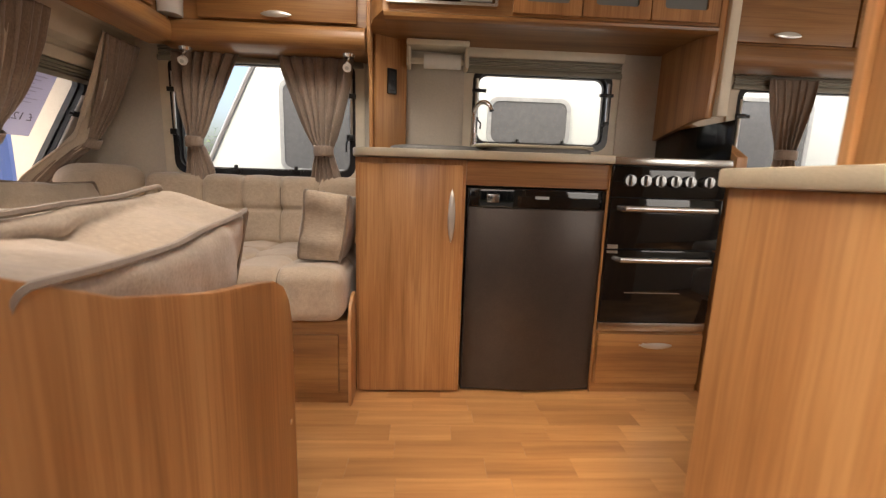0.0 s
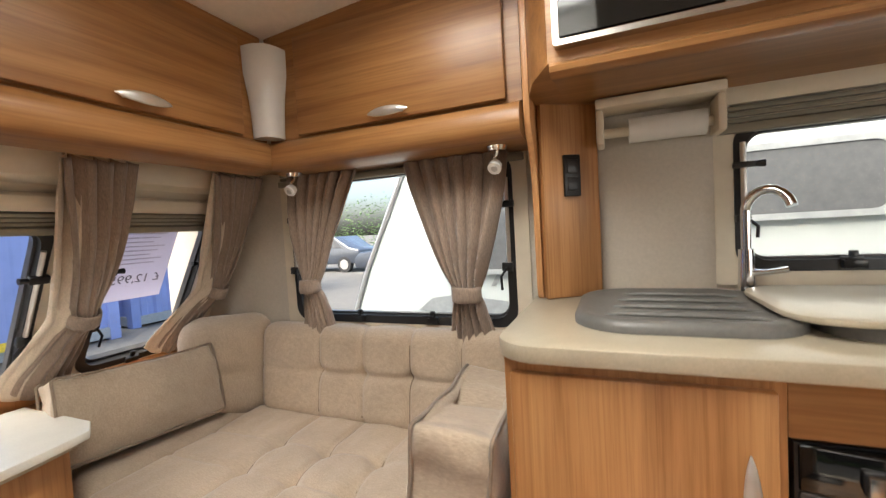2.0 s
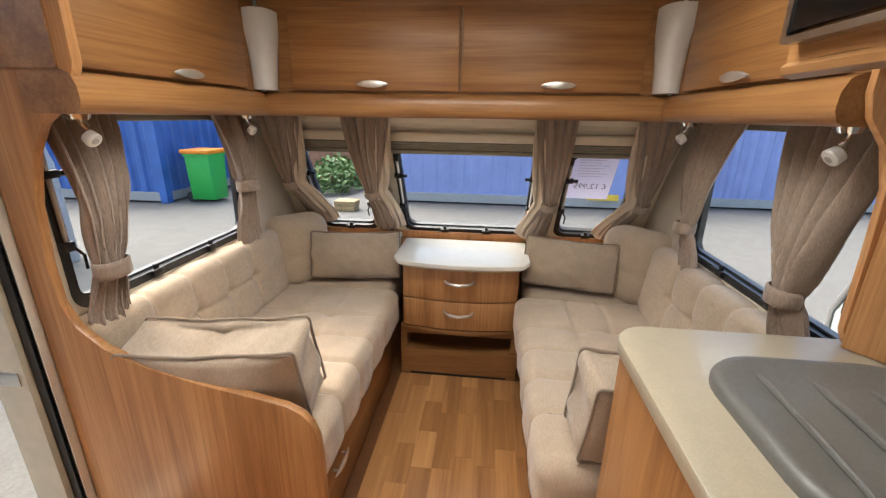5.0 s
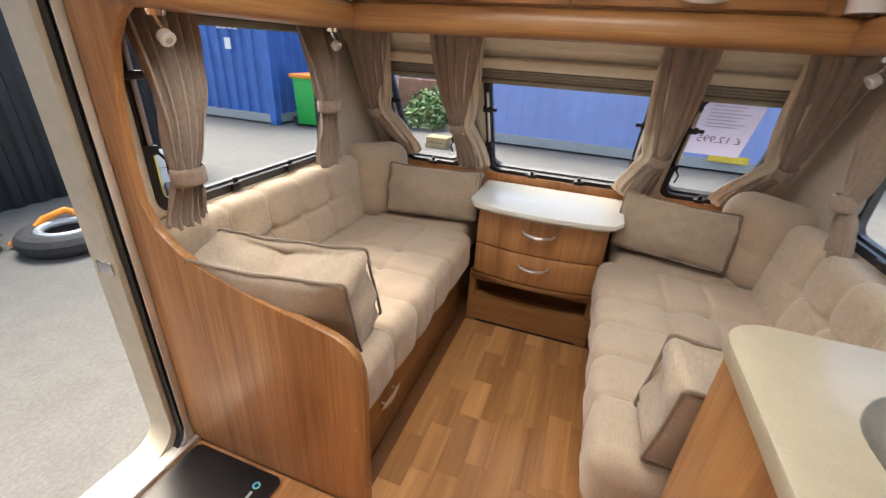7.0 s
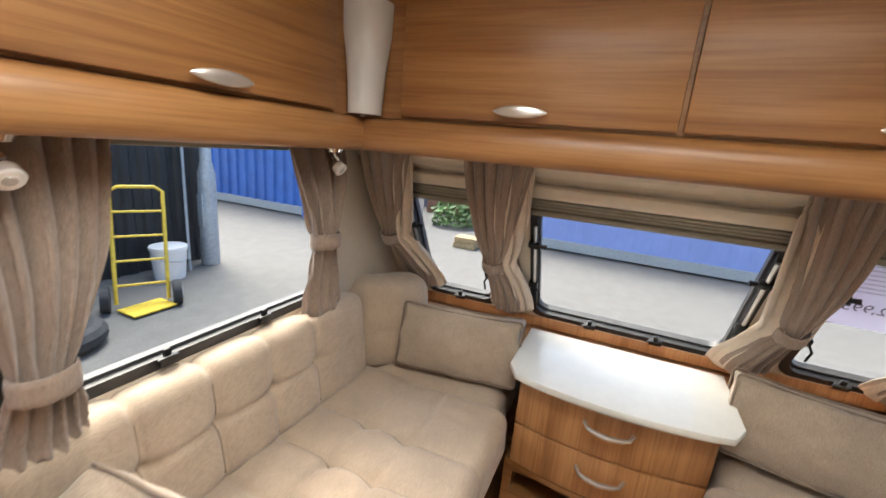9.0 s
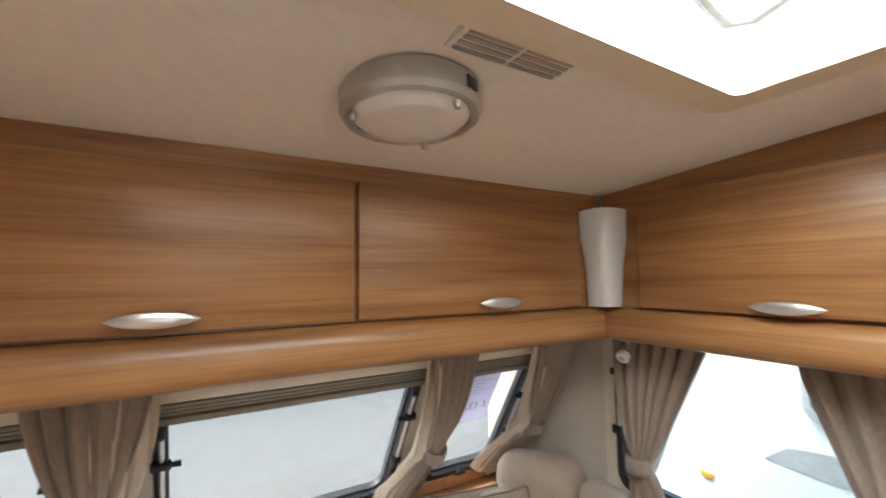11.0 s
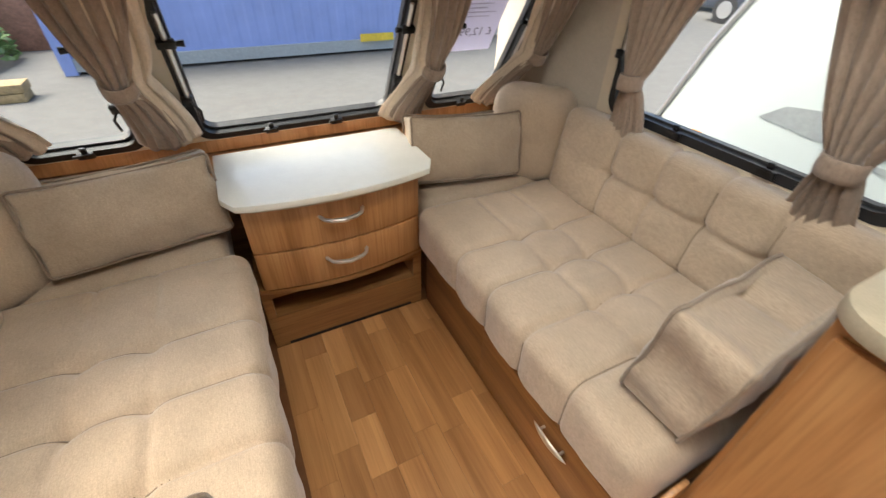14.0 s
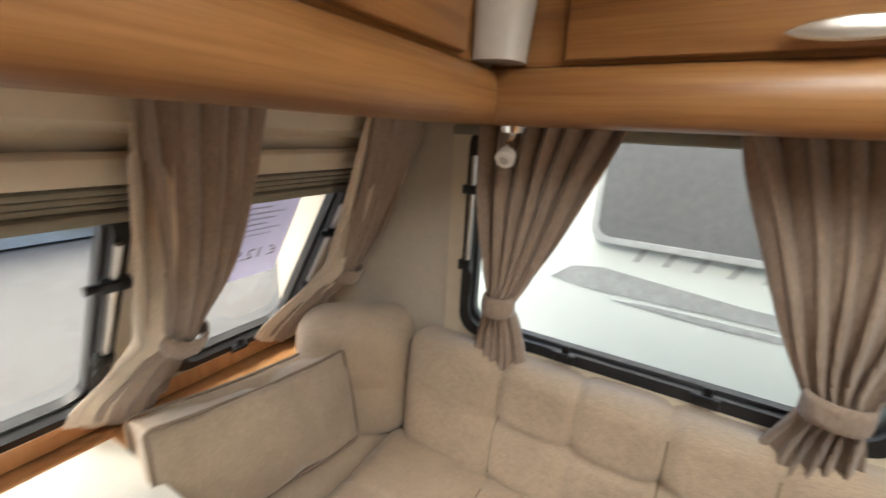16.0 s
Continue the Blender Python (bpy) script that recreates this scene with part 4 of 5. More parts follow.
pillow((-0.418, 1.735, 0.632), (0.39, 0.15, 0.24), RZ(radians(-86), 4, 'Z') @ RZ(radians(-7), 4, 'X') @ RZ(radians(-3), 4, 'Y'), "beige box pillow with brown piping leaning on the kitchen unit", 4, 0.022, 0.014)

# ---- front chest of drawers ----
chest = thing("chest_of_drawers", "cherry laminate bow-fronted chest with two drawers and open slot", "chest", (-1.55, YC + 0.01, 0))
CY0, CY1 = 0.885, 1.455


def bow(y, x0, x1):
    q = (y - (CY0 + CY1) / 2) / ((CY1 - CY0) / 2)
    return x0 + (x1 - x0) * (1 - q * q)


def bow_slab(y0, y1, z0, z1, back, x0, x1, bev=0.003):
    pts = [(bow(y0 + (y1 - y0) * i / 16, x0, x1), y0 + (y1 - y0) * i / 16) for i in range(17)]
    return prism([(back, y0)] + pts + [(back, y1)], "z", z0, z1, None, bev)


part("carcass", box(-1.785, -1.385, CY0, CY1, 0.30, 0.645), wood_z, chest)
for z0, z1, hz in ((0.470, 0.640, 0.575), (0.315, 0.463, 0.412)):
    d = part("drawer", bow_slab(CY0 + 0.002, CY1 - 0.002, z0, z1, -1.384, -1.362, -1.325), wood_z, chest)
    hb = tube([(-1.328, 1.10, hz), (-1.300, 1.112, hz), (-1.288, 1.13, hz), (-1.284, 1.17, hz - 0.004), (-1.288, 1.21, hz), (-1.300, 1.228, hz), (-1.328, 1.24, hz)], [0.006, 0.006, 0.007, 0.008, 0.007, 0.006, 0.006], None, 10)
    part("handle", hb, silver, d, "brushed silver bow handle")
part("ledge", bow_slab(CY0 - 0.015, CY1 + 0.015, 0.288, 0.308, -1.40, -1.372, -1.325), wood_y, chest)
PX = -1.395
part("plinth_top", box(-1.62, PX, CY0 - 0.02, CY1 + 0.02, 0.245, 0.287), wood_y, chest)
part("plinth_bottom", box(-1.62, PX, CY0 - 0.02, CY1 + 0.02, 0.0, 0.150), wood_y, chest)
# black strip on the plinth face, drawn in place of shade at the floor
part("toe_shade_strip", box(PX + 0.0005, PX + 0.003, CY0 + 0.03, CY1 - 0.03, 0.001, 0.011), black_plastic, chest, "black strip standing in for the shaded gap at the floor")
part("plinth_side", box(-1.62, PX, CY0 - 0.02, CY0 + 0.012, 0.151, 0.244), wood_y, chest)
part("plinth_side", box(-1.62, PX, CY1 - 0.015, CY1 + 0.02, 0.151, 0.244), wood_y, chest)
# dark sheet puts the slot's inner shade into its colour
part("slot_back", box(-1.61, -1.60, CY0 + 0.013, CY1 - 0.016, 0.151, 0.244), joint_slot_mat, chest, "dark brown sheet for the shade inside the open slot")
tt = thing("chest_tabletop", "pale speckled bow-fronted top lying on the chest of drawers", "tabletop", (-1.5, YC, 0.648))
TY0, TY1 = 0.845, 1.500


def top_outline(inset, xb):
    y0, y1 = TY0 + inset, TY1 - inset
    pts = [(xb, y0), (xb, y1)]
    n = 20
    for i in range(n + 1):
        y = y1 - (y1 - y0) * i / n
        q = (y - (y0 + y1) / 2) / ((y1 - y0) / 2)
        corner = 0.055 * max(0.0, (abs(q) - 0.86) / 0.14) ** 2.2
        pts.append((-1.305 - inset + 0.045 * (1 - q * q) - corner, y))
    return pts


part("top", prism(top_outline(0.0, -1.675), "z", 0.660, 0.681, None, 0.003), table_mat, tt, "", 40)
part("lower_top", prism(top_outline(0.018, -1.67), "z", 0.6455, 0.6585, None, 0.002), worktop_mat, tt, "cream under-top", 40)

# ---- partition beside the doorway ----
poly = [(YS + 0.002, 0.0), (YS + 0.002, 1.785), (0.44, 1.785), (0.455, 1.60), (0.452, 1.42), (0.43, 1.365), (0.395, 1.335), (0.345, 1.30), (0.305, 1.24), (0.272, 1.12), (0.256, 0.98), (0.258, 0.88), (0.285, 0.815), (0.345, 0.762), (0.45, 0.716), (0.60, 0.677), (0.74, 0.652), (0.81, 0.637), (0.850, 0.617), (0.876, 0.586), (0.889, 0.545), (0.893, 0.48), (0.893, 0.0)]
partition = solo("partition", prism(poly, "x", -0.330, -0.306, None, 0.004), wood_z, "curved cherry laminate partition beside the doorway", "partition", smooth=40)
part("screw_cap", cyl((-0.3065, 0.862, 0.335), (-0.3035, 0.862, 0.335), 0.006, 0.005, None, 12), wood_edge, partition, "small round screw cap")
cp = thing("control_panel", "white control panel with small display on the partition", "control panel", (-0.3055, 0.235, 1.47))
part("case", box(-0.3055, -0.292, 0.205, 0.300, 1.435, 1.505, 0.004), white_plastic, cp)
part("display", box(-0.2915, -0.2905, 0.215, 0.250, 1.458, 1.488), frost_mat, cp, "grey display")
for dy, dz in ((0, 0.012), (0, -0.012), (0.012, 0), (-0.012, 0)):
    part("button", box(-0.2915, -0.290, 0.272 + dy - 0.004, 0.272 + dy + 0.004, 1.472 + dz - 0.004, 1.472 + dz + 0.004), decal_grey, cp)

# doorway
dw = thing("door_frame", "cream plastic door frame with silver sill strip, open doorway", "door frame", (0.04, 0.16, 0), kind="structure")
DM = plane((0, 0.10, 0), (-1, 0, 0), (0, 0, 1), (0, 1, 0))
part("outer_frame", ring(rrect(-0.375, 0.315, -0.06, 1.80, 0.09), rrect(-0.330, 0.265, -0.012, 1.74, 0.085), -0.045, 0.052, DM), frame_cream, dw, "", 40)
part("inner_trim", ring(rrect(-0.36, 0.300, -0.05, 1.79, 0.085), rrect(-0.350, 0.285, -0.036, 1.775, 0.085), 0.054, 0.088, DM), silver, dw, "silver trim strip", 40)
part("black_seal", ring(rrect(-0.349, 0.284, -0.035, 1.774, 0.085), rrect(-0.346, 0.281, -0.032, 1.771, 0.085), 0.0535, 0.078, DM), black_rubber, dw, "black door seal", 40)
part("hinge_clip", box(-0.2645, -0.2610, 0.075, 0.135, 0.66, 0.70, 0.001), steel, dw, "steel hinge clip")
part("sill", tube([(-0.302, 0.215, 0.006), (0.365, 0.215, 0.006)], 0.016, None, 14), silver, dw, "round silver sill strip")
mt = thing("door_mat", "black rubber board mat with a small cyan print inside the doorway", "door mat", (-0.1, 0.41, 0.0))
part("board", prism(rrect(-0.288, 0.16, 0.240, 0.592, 0.025), "z", 0.001, 0.012, None, 0.003), mat_black, mt)
part("print_ring", ring(rrect(-0.249, -0.225, 0.520, 0.544, 0.012), rrect(-0.244, -0.230, 0.525, 0.539, 0.007), 0.0125, 0.0135, Matrix.Identity(4)), cyan_mat, mt, "cyan ring print")
part("print_bar", box(-0.216, -0.16, 0.528, 0.537, 0.0125, 0.0132), decal_grey, mt)

# ---- kitchen ----
KF = 1.590
cup = thing("kitchen_cupboard", "cherry laminate base cupboard with one tall door, closed", "cupboard", (-0.1, 1.85, 0))
part("body", box(-0.298, 0.096, KF + 0.001, 2.115, 0.0, 0.888), wood_z, cup)
d = part("door", box(-0.285, 0.082, KF - 0.018, KF, 0.012, 0.868, 0.003), wood_z, cup)
lens_handle("handle", (0.045, KF - 0.018, 0.690), (0, 0, 1), (0, -1, 0), d, 0.19)
solo("sofa_end_panel", prism([(1.478, 0.0), (1.478, 0.325), (1.50, 0.37), (1.54, 0.40), (1.585, 0.40), (1.585, 0.0)], "x", -0.310, -0.2985, None, 0.002), wood_edge, "thin wood end panel between sofa and kitchen", "panel")
fr = thing("fridge", "dark bronze under-counter fridge with black control strip, closed", "fridge", (0.36, 1.85, 0))
part("body", box(0.106, 0.618, KF + 0.012, 2.10, 0.004, 0.792), black_plastic, fr)
fp = [(0.110 + 0.504 * i / 14, KF + 0.008 - 0.030 * (1 - (2 * i / 14 - 1) ** 2)) for i in range(15)]
part("door", prism([(0.110, KF + 0.011)] + fp + [(0.614, KF + 0.011)], "z", 0.016, 0.722, None, 0.003), fridge_mat, fr, "", 50)
cpn = part("control_strip", prism([(0.110, KF + 0.011)] + fp + [(0.614, KF + 0.011)], "z", 0.724, 0.790, None, 0.003), black_glass, fr, "glossy black control strip", 50)
part("door_catch", box(0.170, 0.215, KF - 0.026, KF - 0.006, 0.742, 0.772, 0.003), knob_mat, cpn, "steel catch")
part("badge", box(0.345, 0.395, KF - 0.0245, KF - 0.021, 0.758, 0.768), decal_grey, cpn)
solo("fridge_apron", box(0.0975, 0.628, KF + 0.004, KF + 0.03, 0.800, 0.888), wood_x, "cherry laminate apron above the fridge", "panel")
solo("unit_side_panel", box(0.6195, 0.6225, KF - 0.004, 2.11, 0.0, 0.888, 0.001), wood_z, "cherry laminate upright between fridge and oven", "panel")

oven = thing("oven", "black built-in oven and grill with steel handles, closed", "oven", (0.835, 1.85, 0.26))
part("body", box(0.624, 1.0471, KF + 0.005, 2.10, 0.262, 0.888), black_plastic, oven)
cs = part("control_panel", box(0.624, 1.0471, KF - 0.018, KF + 0.004, 0.775, 0.886, 0.003), black_glass, oven, "black control fascia")
for i, x in enumerate((0.682, 0.738, 0.792, 0.848, 0.902, 0.972)):
    kb = cyl((x, KF - 0.018, 0.835), (x, KF - 0.036, 0.835), 0.022, 0.020, None, 20)
    box(x - 0.004, x + 0.004, KF - 0.046, KF - 0.034, 0.817, 0.853, 0.001, kb)
    part("knob", kb, knob_mat, cs, "dark chrome knob")
gd = part("grill_door", box(0.6257, 1.0454, KF - 0.016, KF + 0.004, 0.585, 0.772, 0.003), black_glass, oven, "black glass grill door")
od = part("oven_door", box(0.6257, 1.0454, KF - 0.016, KF + 0.004, 0.300, 0.580, 0.003), black_glass, oven, "black glass oven door")
for dd, z in ((gd, 0.735), (od, 0.548)):
    part("handle", tube([(0.6584, KF - 0.016, z), (0.667, KF - 0.045, z), (0.8347, KF - 0.052, z), (1.0024, KF - 0.045, z), (1.011, KF - 0.016, z)], 0.0115, None, 12), steel, dd, "steel bar handle")
    part("hinge_plate", box(0.6274, 0.667, KF - 0.020, KF - 0.0165, z - 0.150 if dd is gd else z + 0.02, z - 0.135 if dd is gd else z + 0.03), steel, dd)
# bright line laid on the door's face as a glint; no rack is modelled
part("oven_shelf_glint", box(0.71, 0.925, KF - 0.0172, KF - 0.0163, 0.415, 0.418), steel, od, "thin steel line on the door glass for a glint off the rack")
part("steel_skirt", box(0.624, 1.0471, KF - 0.014, KF + 0.004, 0.263, 0.296, 0.002), steel, oven, "stainless skirt")
part("hob_edge", box(0.6206, 1.054, KF - 0.030, 2.10, 0.889, 0.917, 0.004), steel, oven, "stainless hob edge")
du = thing("oven_drawer_unit", "cherry laminate drawer under the oven", "drawer unit", (0.835, 1.85, 0))
part("body", box(0.624, 1.054, KF + 0.004, 2.10, 0.0, 0.258), wood_x, du)
d = part("drawer_front", box(0.6309, 1.0471, KF - 0.014, KF + 0.003, 0.045, 0.250, 0.003), wood_x, du)
lens_handle("handle", (0.850, KF - 0.014, 0.212), (1, 0, 0), (0, -1, 0), d, 0.13)
solo("kitchen_end_panel", prism([(KF - 0.02, 0.0), (2.11, 0.0), (2.11, 1.12), (1.95, 1.10), (1.72, 1.02), (KF - 0.02, 0.93)], "x", 1.072, 1.112, None, 0.003), wood_z, "cherry laminate end panel beside the oven", "panel")
solo("splash_screen", box(1.060, 1.068, 1.60, 2.10, 0.920, 1.062, 0.001), smoke_glass, "dark glass splash screen beside the hob", "splash screen")

wt = thing("worktop", "cream speckled kitchen worktop with a rounded front corner", "worktop", (0.15, 1.83, 0.89))
wp = [(-0.312, 2.117)]
for i in range(9):
    a = radians(180 + 90 * i / 8)
    wp.append((-0.312 + 0.075 + 0.075 * math.cos(a), 1.552 + 0.075 + 0.075 * math.sin(a)))
wp += [(0.618, 1.552), (0.618, 2.117)]
part("slab", prism(wp, "z", 0.891, 0.920, None, 0.003), worktop_mat, wt, "", 40)


sink = thing("sink_cover", "charcoal moulded plastic sink drainer with raised ribs on the worktop", "sink drainer", (0.0, 1.84, 0.92))
SC = (-0.005, 1.842)
k = bmesh.new()
R = []
for inset, z in ((0.0, 0.9205), (0.0, 0.931), (0.004, 0.938), (0.012, 0.942), (0.020, 0.942), (0.034, 0.936), (0.10, 0.934)):
    R.append([k.verts.new((x, y, z)) for x, y in rrect(-0.192 + inset, 0.175 - inset, 1.652 + inset, 2.032 - inset, 0.105 - 0.6 * inset, 8)])
for A, B in zip(R, R[1:]):
    for i in range(len(A)):
        k.faces.new((A[i], A[(i + 1) % len(A)], B[(i + 1) % len(A)], B[i]))
k.faces.new(R[-1])
part("moulding", k, sink_mat, sink, "", 60)
for i in range(4):
    y = 1.725 + 0.075 * i
    part("rib", tube([(-0.135 + 0.012 * i, y + 0.012, 0.934), (-0.11 + 0.012 * i, y + 0.009, 0.9375), (0.0, y + 0.003, 0.9385), (0.09, y - 0.004, 0.9375), (0.125, y - 0.006, 0.934)], [0.003, 0.005, 0.006, 0.005, 0.003], None, 8), sink_mat, sink)
solo("chopping_board", prism(rrect(0.128, 0.60, 1.640, 1.985, 0.085, 8), "z", 0.9435, 0.9545, None, 0.004), worktop_mat, "cream speckled board lying over the sink bowl", "chopping board", smooth=40)
rim = thing("sink_bowl_rim", "dark rim of the sink bowl under its lid", "sink", (0.38, 1.81, 0.92))
part("rim", ring(rrect(0.178, 0.59, 1.648, 1.98, 0.08), rrect(0.20, 0.57, 1.67, 1.96, 0.07), 0.9205, 0.9425, Matrix.Identity(4)), sink_mat, rim, "", 40)
tap = thing("tap", "chrome swan-neck kitchen tap with lever", "tap", (0.165, 2.035, 0.92))
part("base", cyl((0.165, 2.035, 0.9205), (0.165, 2.035, 1.03), 0.019, 0.015), chrome, tap)
sp = [(0.165, 2.035, 1.02)] + [(0.165, 2.035, 1.12)]
for i in range(9):
    a = radians(180 - 22 * i)
    sp.append((0.165 + 0.035 + 0.035 * math.cos(a), 2.035 - 0.030 * i / 8 * 1.6, 1.12 + 0.042 * math.sin(a)))
part("spout", tube(sp, 0.0105, None, 12), chrome, tap)
part("lever", tube([(0.165, 2.03, 0.975), (0.20, 2.02, 0.978), (0.235, 2.01, 0.985)], [0.010, 0.006, 0.007], None, 10), chrome, tap)

# corner post with the switch, and wall panel
post_m = Matrix.Translation((-0.215, 2.018, 0)) @ Matrix.Rotation(radians(34), 4, 'Z')
post = thing("corner_post", "cherry laminate corner post rising from the worktop", "post", (-0.215, 2.018, 0.92))
part("panel", box(-0.078, 0.078, -0.012, 0.012, 0.921, 1.50, 0.003, m=post_m), wood_z, post)
sk = thing("switch_plate", "black double switch plate on the corner post", "switch", (-0.215, 2.0, 1.18))
part("plate", box(-0.024, 0.022, -0.021, -0.0125, 1.180, 1.285, 0.003, m=post_m), black_plastic, sk)
for z in (1.194, 1.238):
    part("rocker", box(-0.016, 0.014, -0.024, -0.0205, z, z + 0.034, 0.002, m=post_m), black_rubber, sk)
solo("kitchen_wall_panel", box(-0.145, 0.118, 2.098, 2.119, 0.921, 1.40, 0.002), cream_wall, "cream wall panel behind the worktop", "panel")
solo("kitchen_corner_panel", box(0.855, 1.06, 2.098, 2.119, 0.921, 1.42, 0.002), cream_wall, "cream wall panel behind the hob", "panel")
rh = thing("paper_roll_holder", "cream plastic kitchen-roll holder with white paper roll", "roll holder", (0, 2.05, 1.43))
part("bracket", box(-0.145, 0.128, 1.99, 2.095, 1.385, 1.409, 0.005), cream_trim, rh)
for x in (-0.145, 0.110):
    part("arm", box(x, x + 0.018, 2.0, 2.085, 1.300, 1.384, 0.005), cream_trim, rh)
part("rod", cyl((-0.127, 2.045, 1.332), (0.110, 2.045, 1.332), 0.012), cream_trim, rh)
part("paper_roll", cyl((-0.070, 2.045, 1.332), (0.095, 2.045, 1.332), 0.030), paper_mat, rh, "white paper roll")

ko = thing("kitchen_overhead_cabinet", "cherry laminate overhead kitchen cabinet with frosted glass doors", "overhead cabinet", (0.36, 1.92, 1.40))
part("body", prism([(-0.285, 2.118), (-0.285, 1.890), (-0.262, 1.800), (-0.218, 1.712), (1.030, 1.712), (1.030, 2.118)], "z", 1.412, 1.84), wood_x, ko, "", 40)
kp = [(1.712, 1.4115), (1.703, 1.404), (1.706, 1.394), (1.722, 1.388), (1.75, 1.392), (1.80, 1.402), (1.88, 1.4085), (1.96, 1.4115)]
part("pelmet", prism(kp, "x", -0.215, 1.030), wood_x, ko, "rounded lower pelmet", 40)
part("end_panel", prism([(1.893, 1.86), (1.893, 1.375), (1.905, 1.335), (1.94, 1.29), (1.962, 1.22), (1.968, 1.10), (1.972, 0.95), (1.985, 0.921), (2.0, 0.921), (2.0, 1.30), (2.117, 1.36), (2.117, 1.86)], "x", -0.3015, -0.286, None, 0.002), wood_edge, ko, "curved pale edge panel", 40)
for x0, x1 in ((0.252, 0.502), (0.508, 0.758), (0.764, 1.016)):
    dm = plane((0, 1.711, 0), (1, 0, 0), (0, 0, 1), (0, -1, 0))
    d = part("door", ring(rrect(x0, x1, 1.418, 1.745, 0.004), rrect(x0 + 0.045, x1 - 0.045, 1.458, 1.705, 0.012), 0.0, 0.018, dm), wood_z, ko, "cherry framed door", 40)
    part("pane", box(x0 + 0.044, x1 - 0.044, 1.700, 1.706, 1.457, 1.706), frost_mat, d, "frosted glass pane")
    hx = x1 - 0.025 if x0 < 0.7 else x0 + 0.025
    lens_handle("handle", (hx, 1.693, 1.53), (0, 0, 1), (0, -1, 0), d, 0.09)
mw = thing("microwave", "built-in microwave with silver frame and dark glass", "microwave", (0.0, 1.72, 1.43))
mm = plane((0, 1.7115, 0), (1, 0, 0), (0, 0, 1), (0, -1, 0))
part("frame", ring(rrect(-0.205, 0.195, 1.432, 1.690, 0.008), rrect(-0.194, 0.184, 1.442, 1.680, 0.006), 0.0, 0.024, mm), steel, mw, "silver frame", 40)
part("door_glass", box(-0.193, 0.060, 1.690, 1.700, 1.448, 1.671), black_glass, mw, "dark glass")
part("control_face", box(0.062, 0.174, 1.690, 1.700, 1.448, 1.671), silver_paint, mw, "silver control face")
solo("kitchen_tall_side", prism([(1.715, 1.80), (1.715, 1.30), (1.725, 1.085), (1.80, 1.085), (2.095, 1.030), (2.095, 1.80)], "x", 1.035, 1.062, None, 0.003), wood_z, "cherry laminate hanging side panel beside the hob", "panel")
solo("cabinet_edge_strip", box(1.063, 1.105, 1.70, 1.735, 1.09, 1.80, 0.006), cream_trim, "cream upright edging strip", "trim")

# ---- rear of the caravan ----
rl = thing("rear_locker", "cherry laminate overhead locker above the rear window", "overhead locker", (2.0, 2.0, 1.4), "overhead lockers")
part("body", box(1.10, 2.98, 1.88, 2.117, 1.409, 1.85), wood_x, rl)
part("rail", prism(rail_profile(1.88, -1), "x", 1.10, 2.98), wood_x, rl, "rounded cherry wood rail", 50)
for x0, x1 in ((1.12, 1.72), (1.73, 2.34), (2.35, 2.96)):
    d = door_leaf("door", x0, x1, 1.414, 1.70, "x", 1.879, -1, wood_x, rl)
    lens_handle("handle", ((x0 + x1) / 2, 1.863, 1.44), (1, 0, 0), (0, -1, 0), d)
bed = thing("rear_bed_base", "cherry laminate rear bed base", "bed base", (2.1, 1.8, 0))
part("panel", prism([(1.45, 0.0), (2.11, 0.0), (2.11, 0.33), (1.45, 0.33)], "x", 1.20, 2.98), wood_x, bed)
ms = soft_box((1.76, 0.78, 0.19), 0.04, 0.04, lambda p, nr: 0.010 * noise.noise(Vector((p.x * 5, p.y * 5, p.z * 5))), Matrix.Translation((2.10, 1.715, 0.428)))
tagged(padded("mattress", ms, mattress_mat), "white fabric mattress on the rear bed base", "mattress")
ms = soft_box((1.74, 0.10, 0.30), 0.04, 0.04, None, Matrix.Translation((2.10, 2.062, 0.672)))
tagged(padded("bolster", ms, sofa_mat), "pale beige backrest along the rear side wall", "back cushion")
ch = thing("doorside_cabinet", "cherry laminate cabinet with cream top beside the doorway", "cabinet", (0.7, 0.45, 0))
part("body", box(0.392, 1.05, YS + 0.003, 0.690, 0.0, 0.822, 0.004), wood_z, ch)
part("top", prism(rrect(0.380, 1.06, YS + 0.003, 0.705, 0.012), "z", 0.8225, 0.850, None, 0.005), worktop_mat, ch, "cream worktop", 40)
wr = thing("wardrobe", "tall cherry laminate wardrobe standing on the doorside cabinet", "wardrobe", (0.75, 0.4, 0.85))
part("body", box(0.462, 1.05, YS + 0.003, 0.585, 0.8505, 1.82, 0.004), wood_z, wr)
part("edge", box(0.455, 0.474, 0.5855, 0.600, 0.8505, 1.82, 0.003), wood_edge, wr)

# ---- outside ----
GZ = -0.38
k = bmesh.new()
k.faces.new([k.verts.new(p) for p in ((-400, -400, GZ), (400, -400, GZ), (400, 400, GZ), (-400, 400, GZ))])
solo("ground", k, tarmac, "worn grey tarmac yard", "ground", kind="structure")


def corrugated(p0, p1, z0, z1, pitch=0.28, depth=0.04):
    a, b = Vector((*p0, 0)), Vector((*p1, 0))
    d = (b - a)
    L = d.length
    d.normalize()
    n = Vector((-d.y, d.x, 0))
    k = bmesh.new()
    pts, s = [], 0.0
    while s < L:
        for f, o in ((0.0, 0), (0.30, 0), (0.45, 1), (0.80, 1), (0.95, 0)):
            if s + f * pitch <= L:
                pts.append(a + d * (s + f * pitch) + n * (o * depth))
        s += pitch
    pts.append(b)
    lo = [k.verts.new((p.x, p.y, z0)) for p in pts]
    hi = [k.verts.new((p.x, p.y, z1)) for p in pts]
    for i in range(len(pts) - 1):
        k.faces.new((lo[i], lo[i + 1], hi[i + 1], hi[i]))
    return k


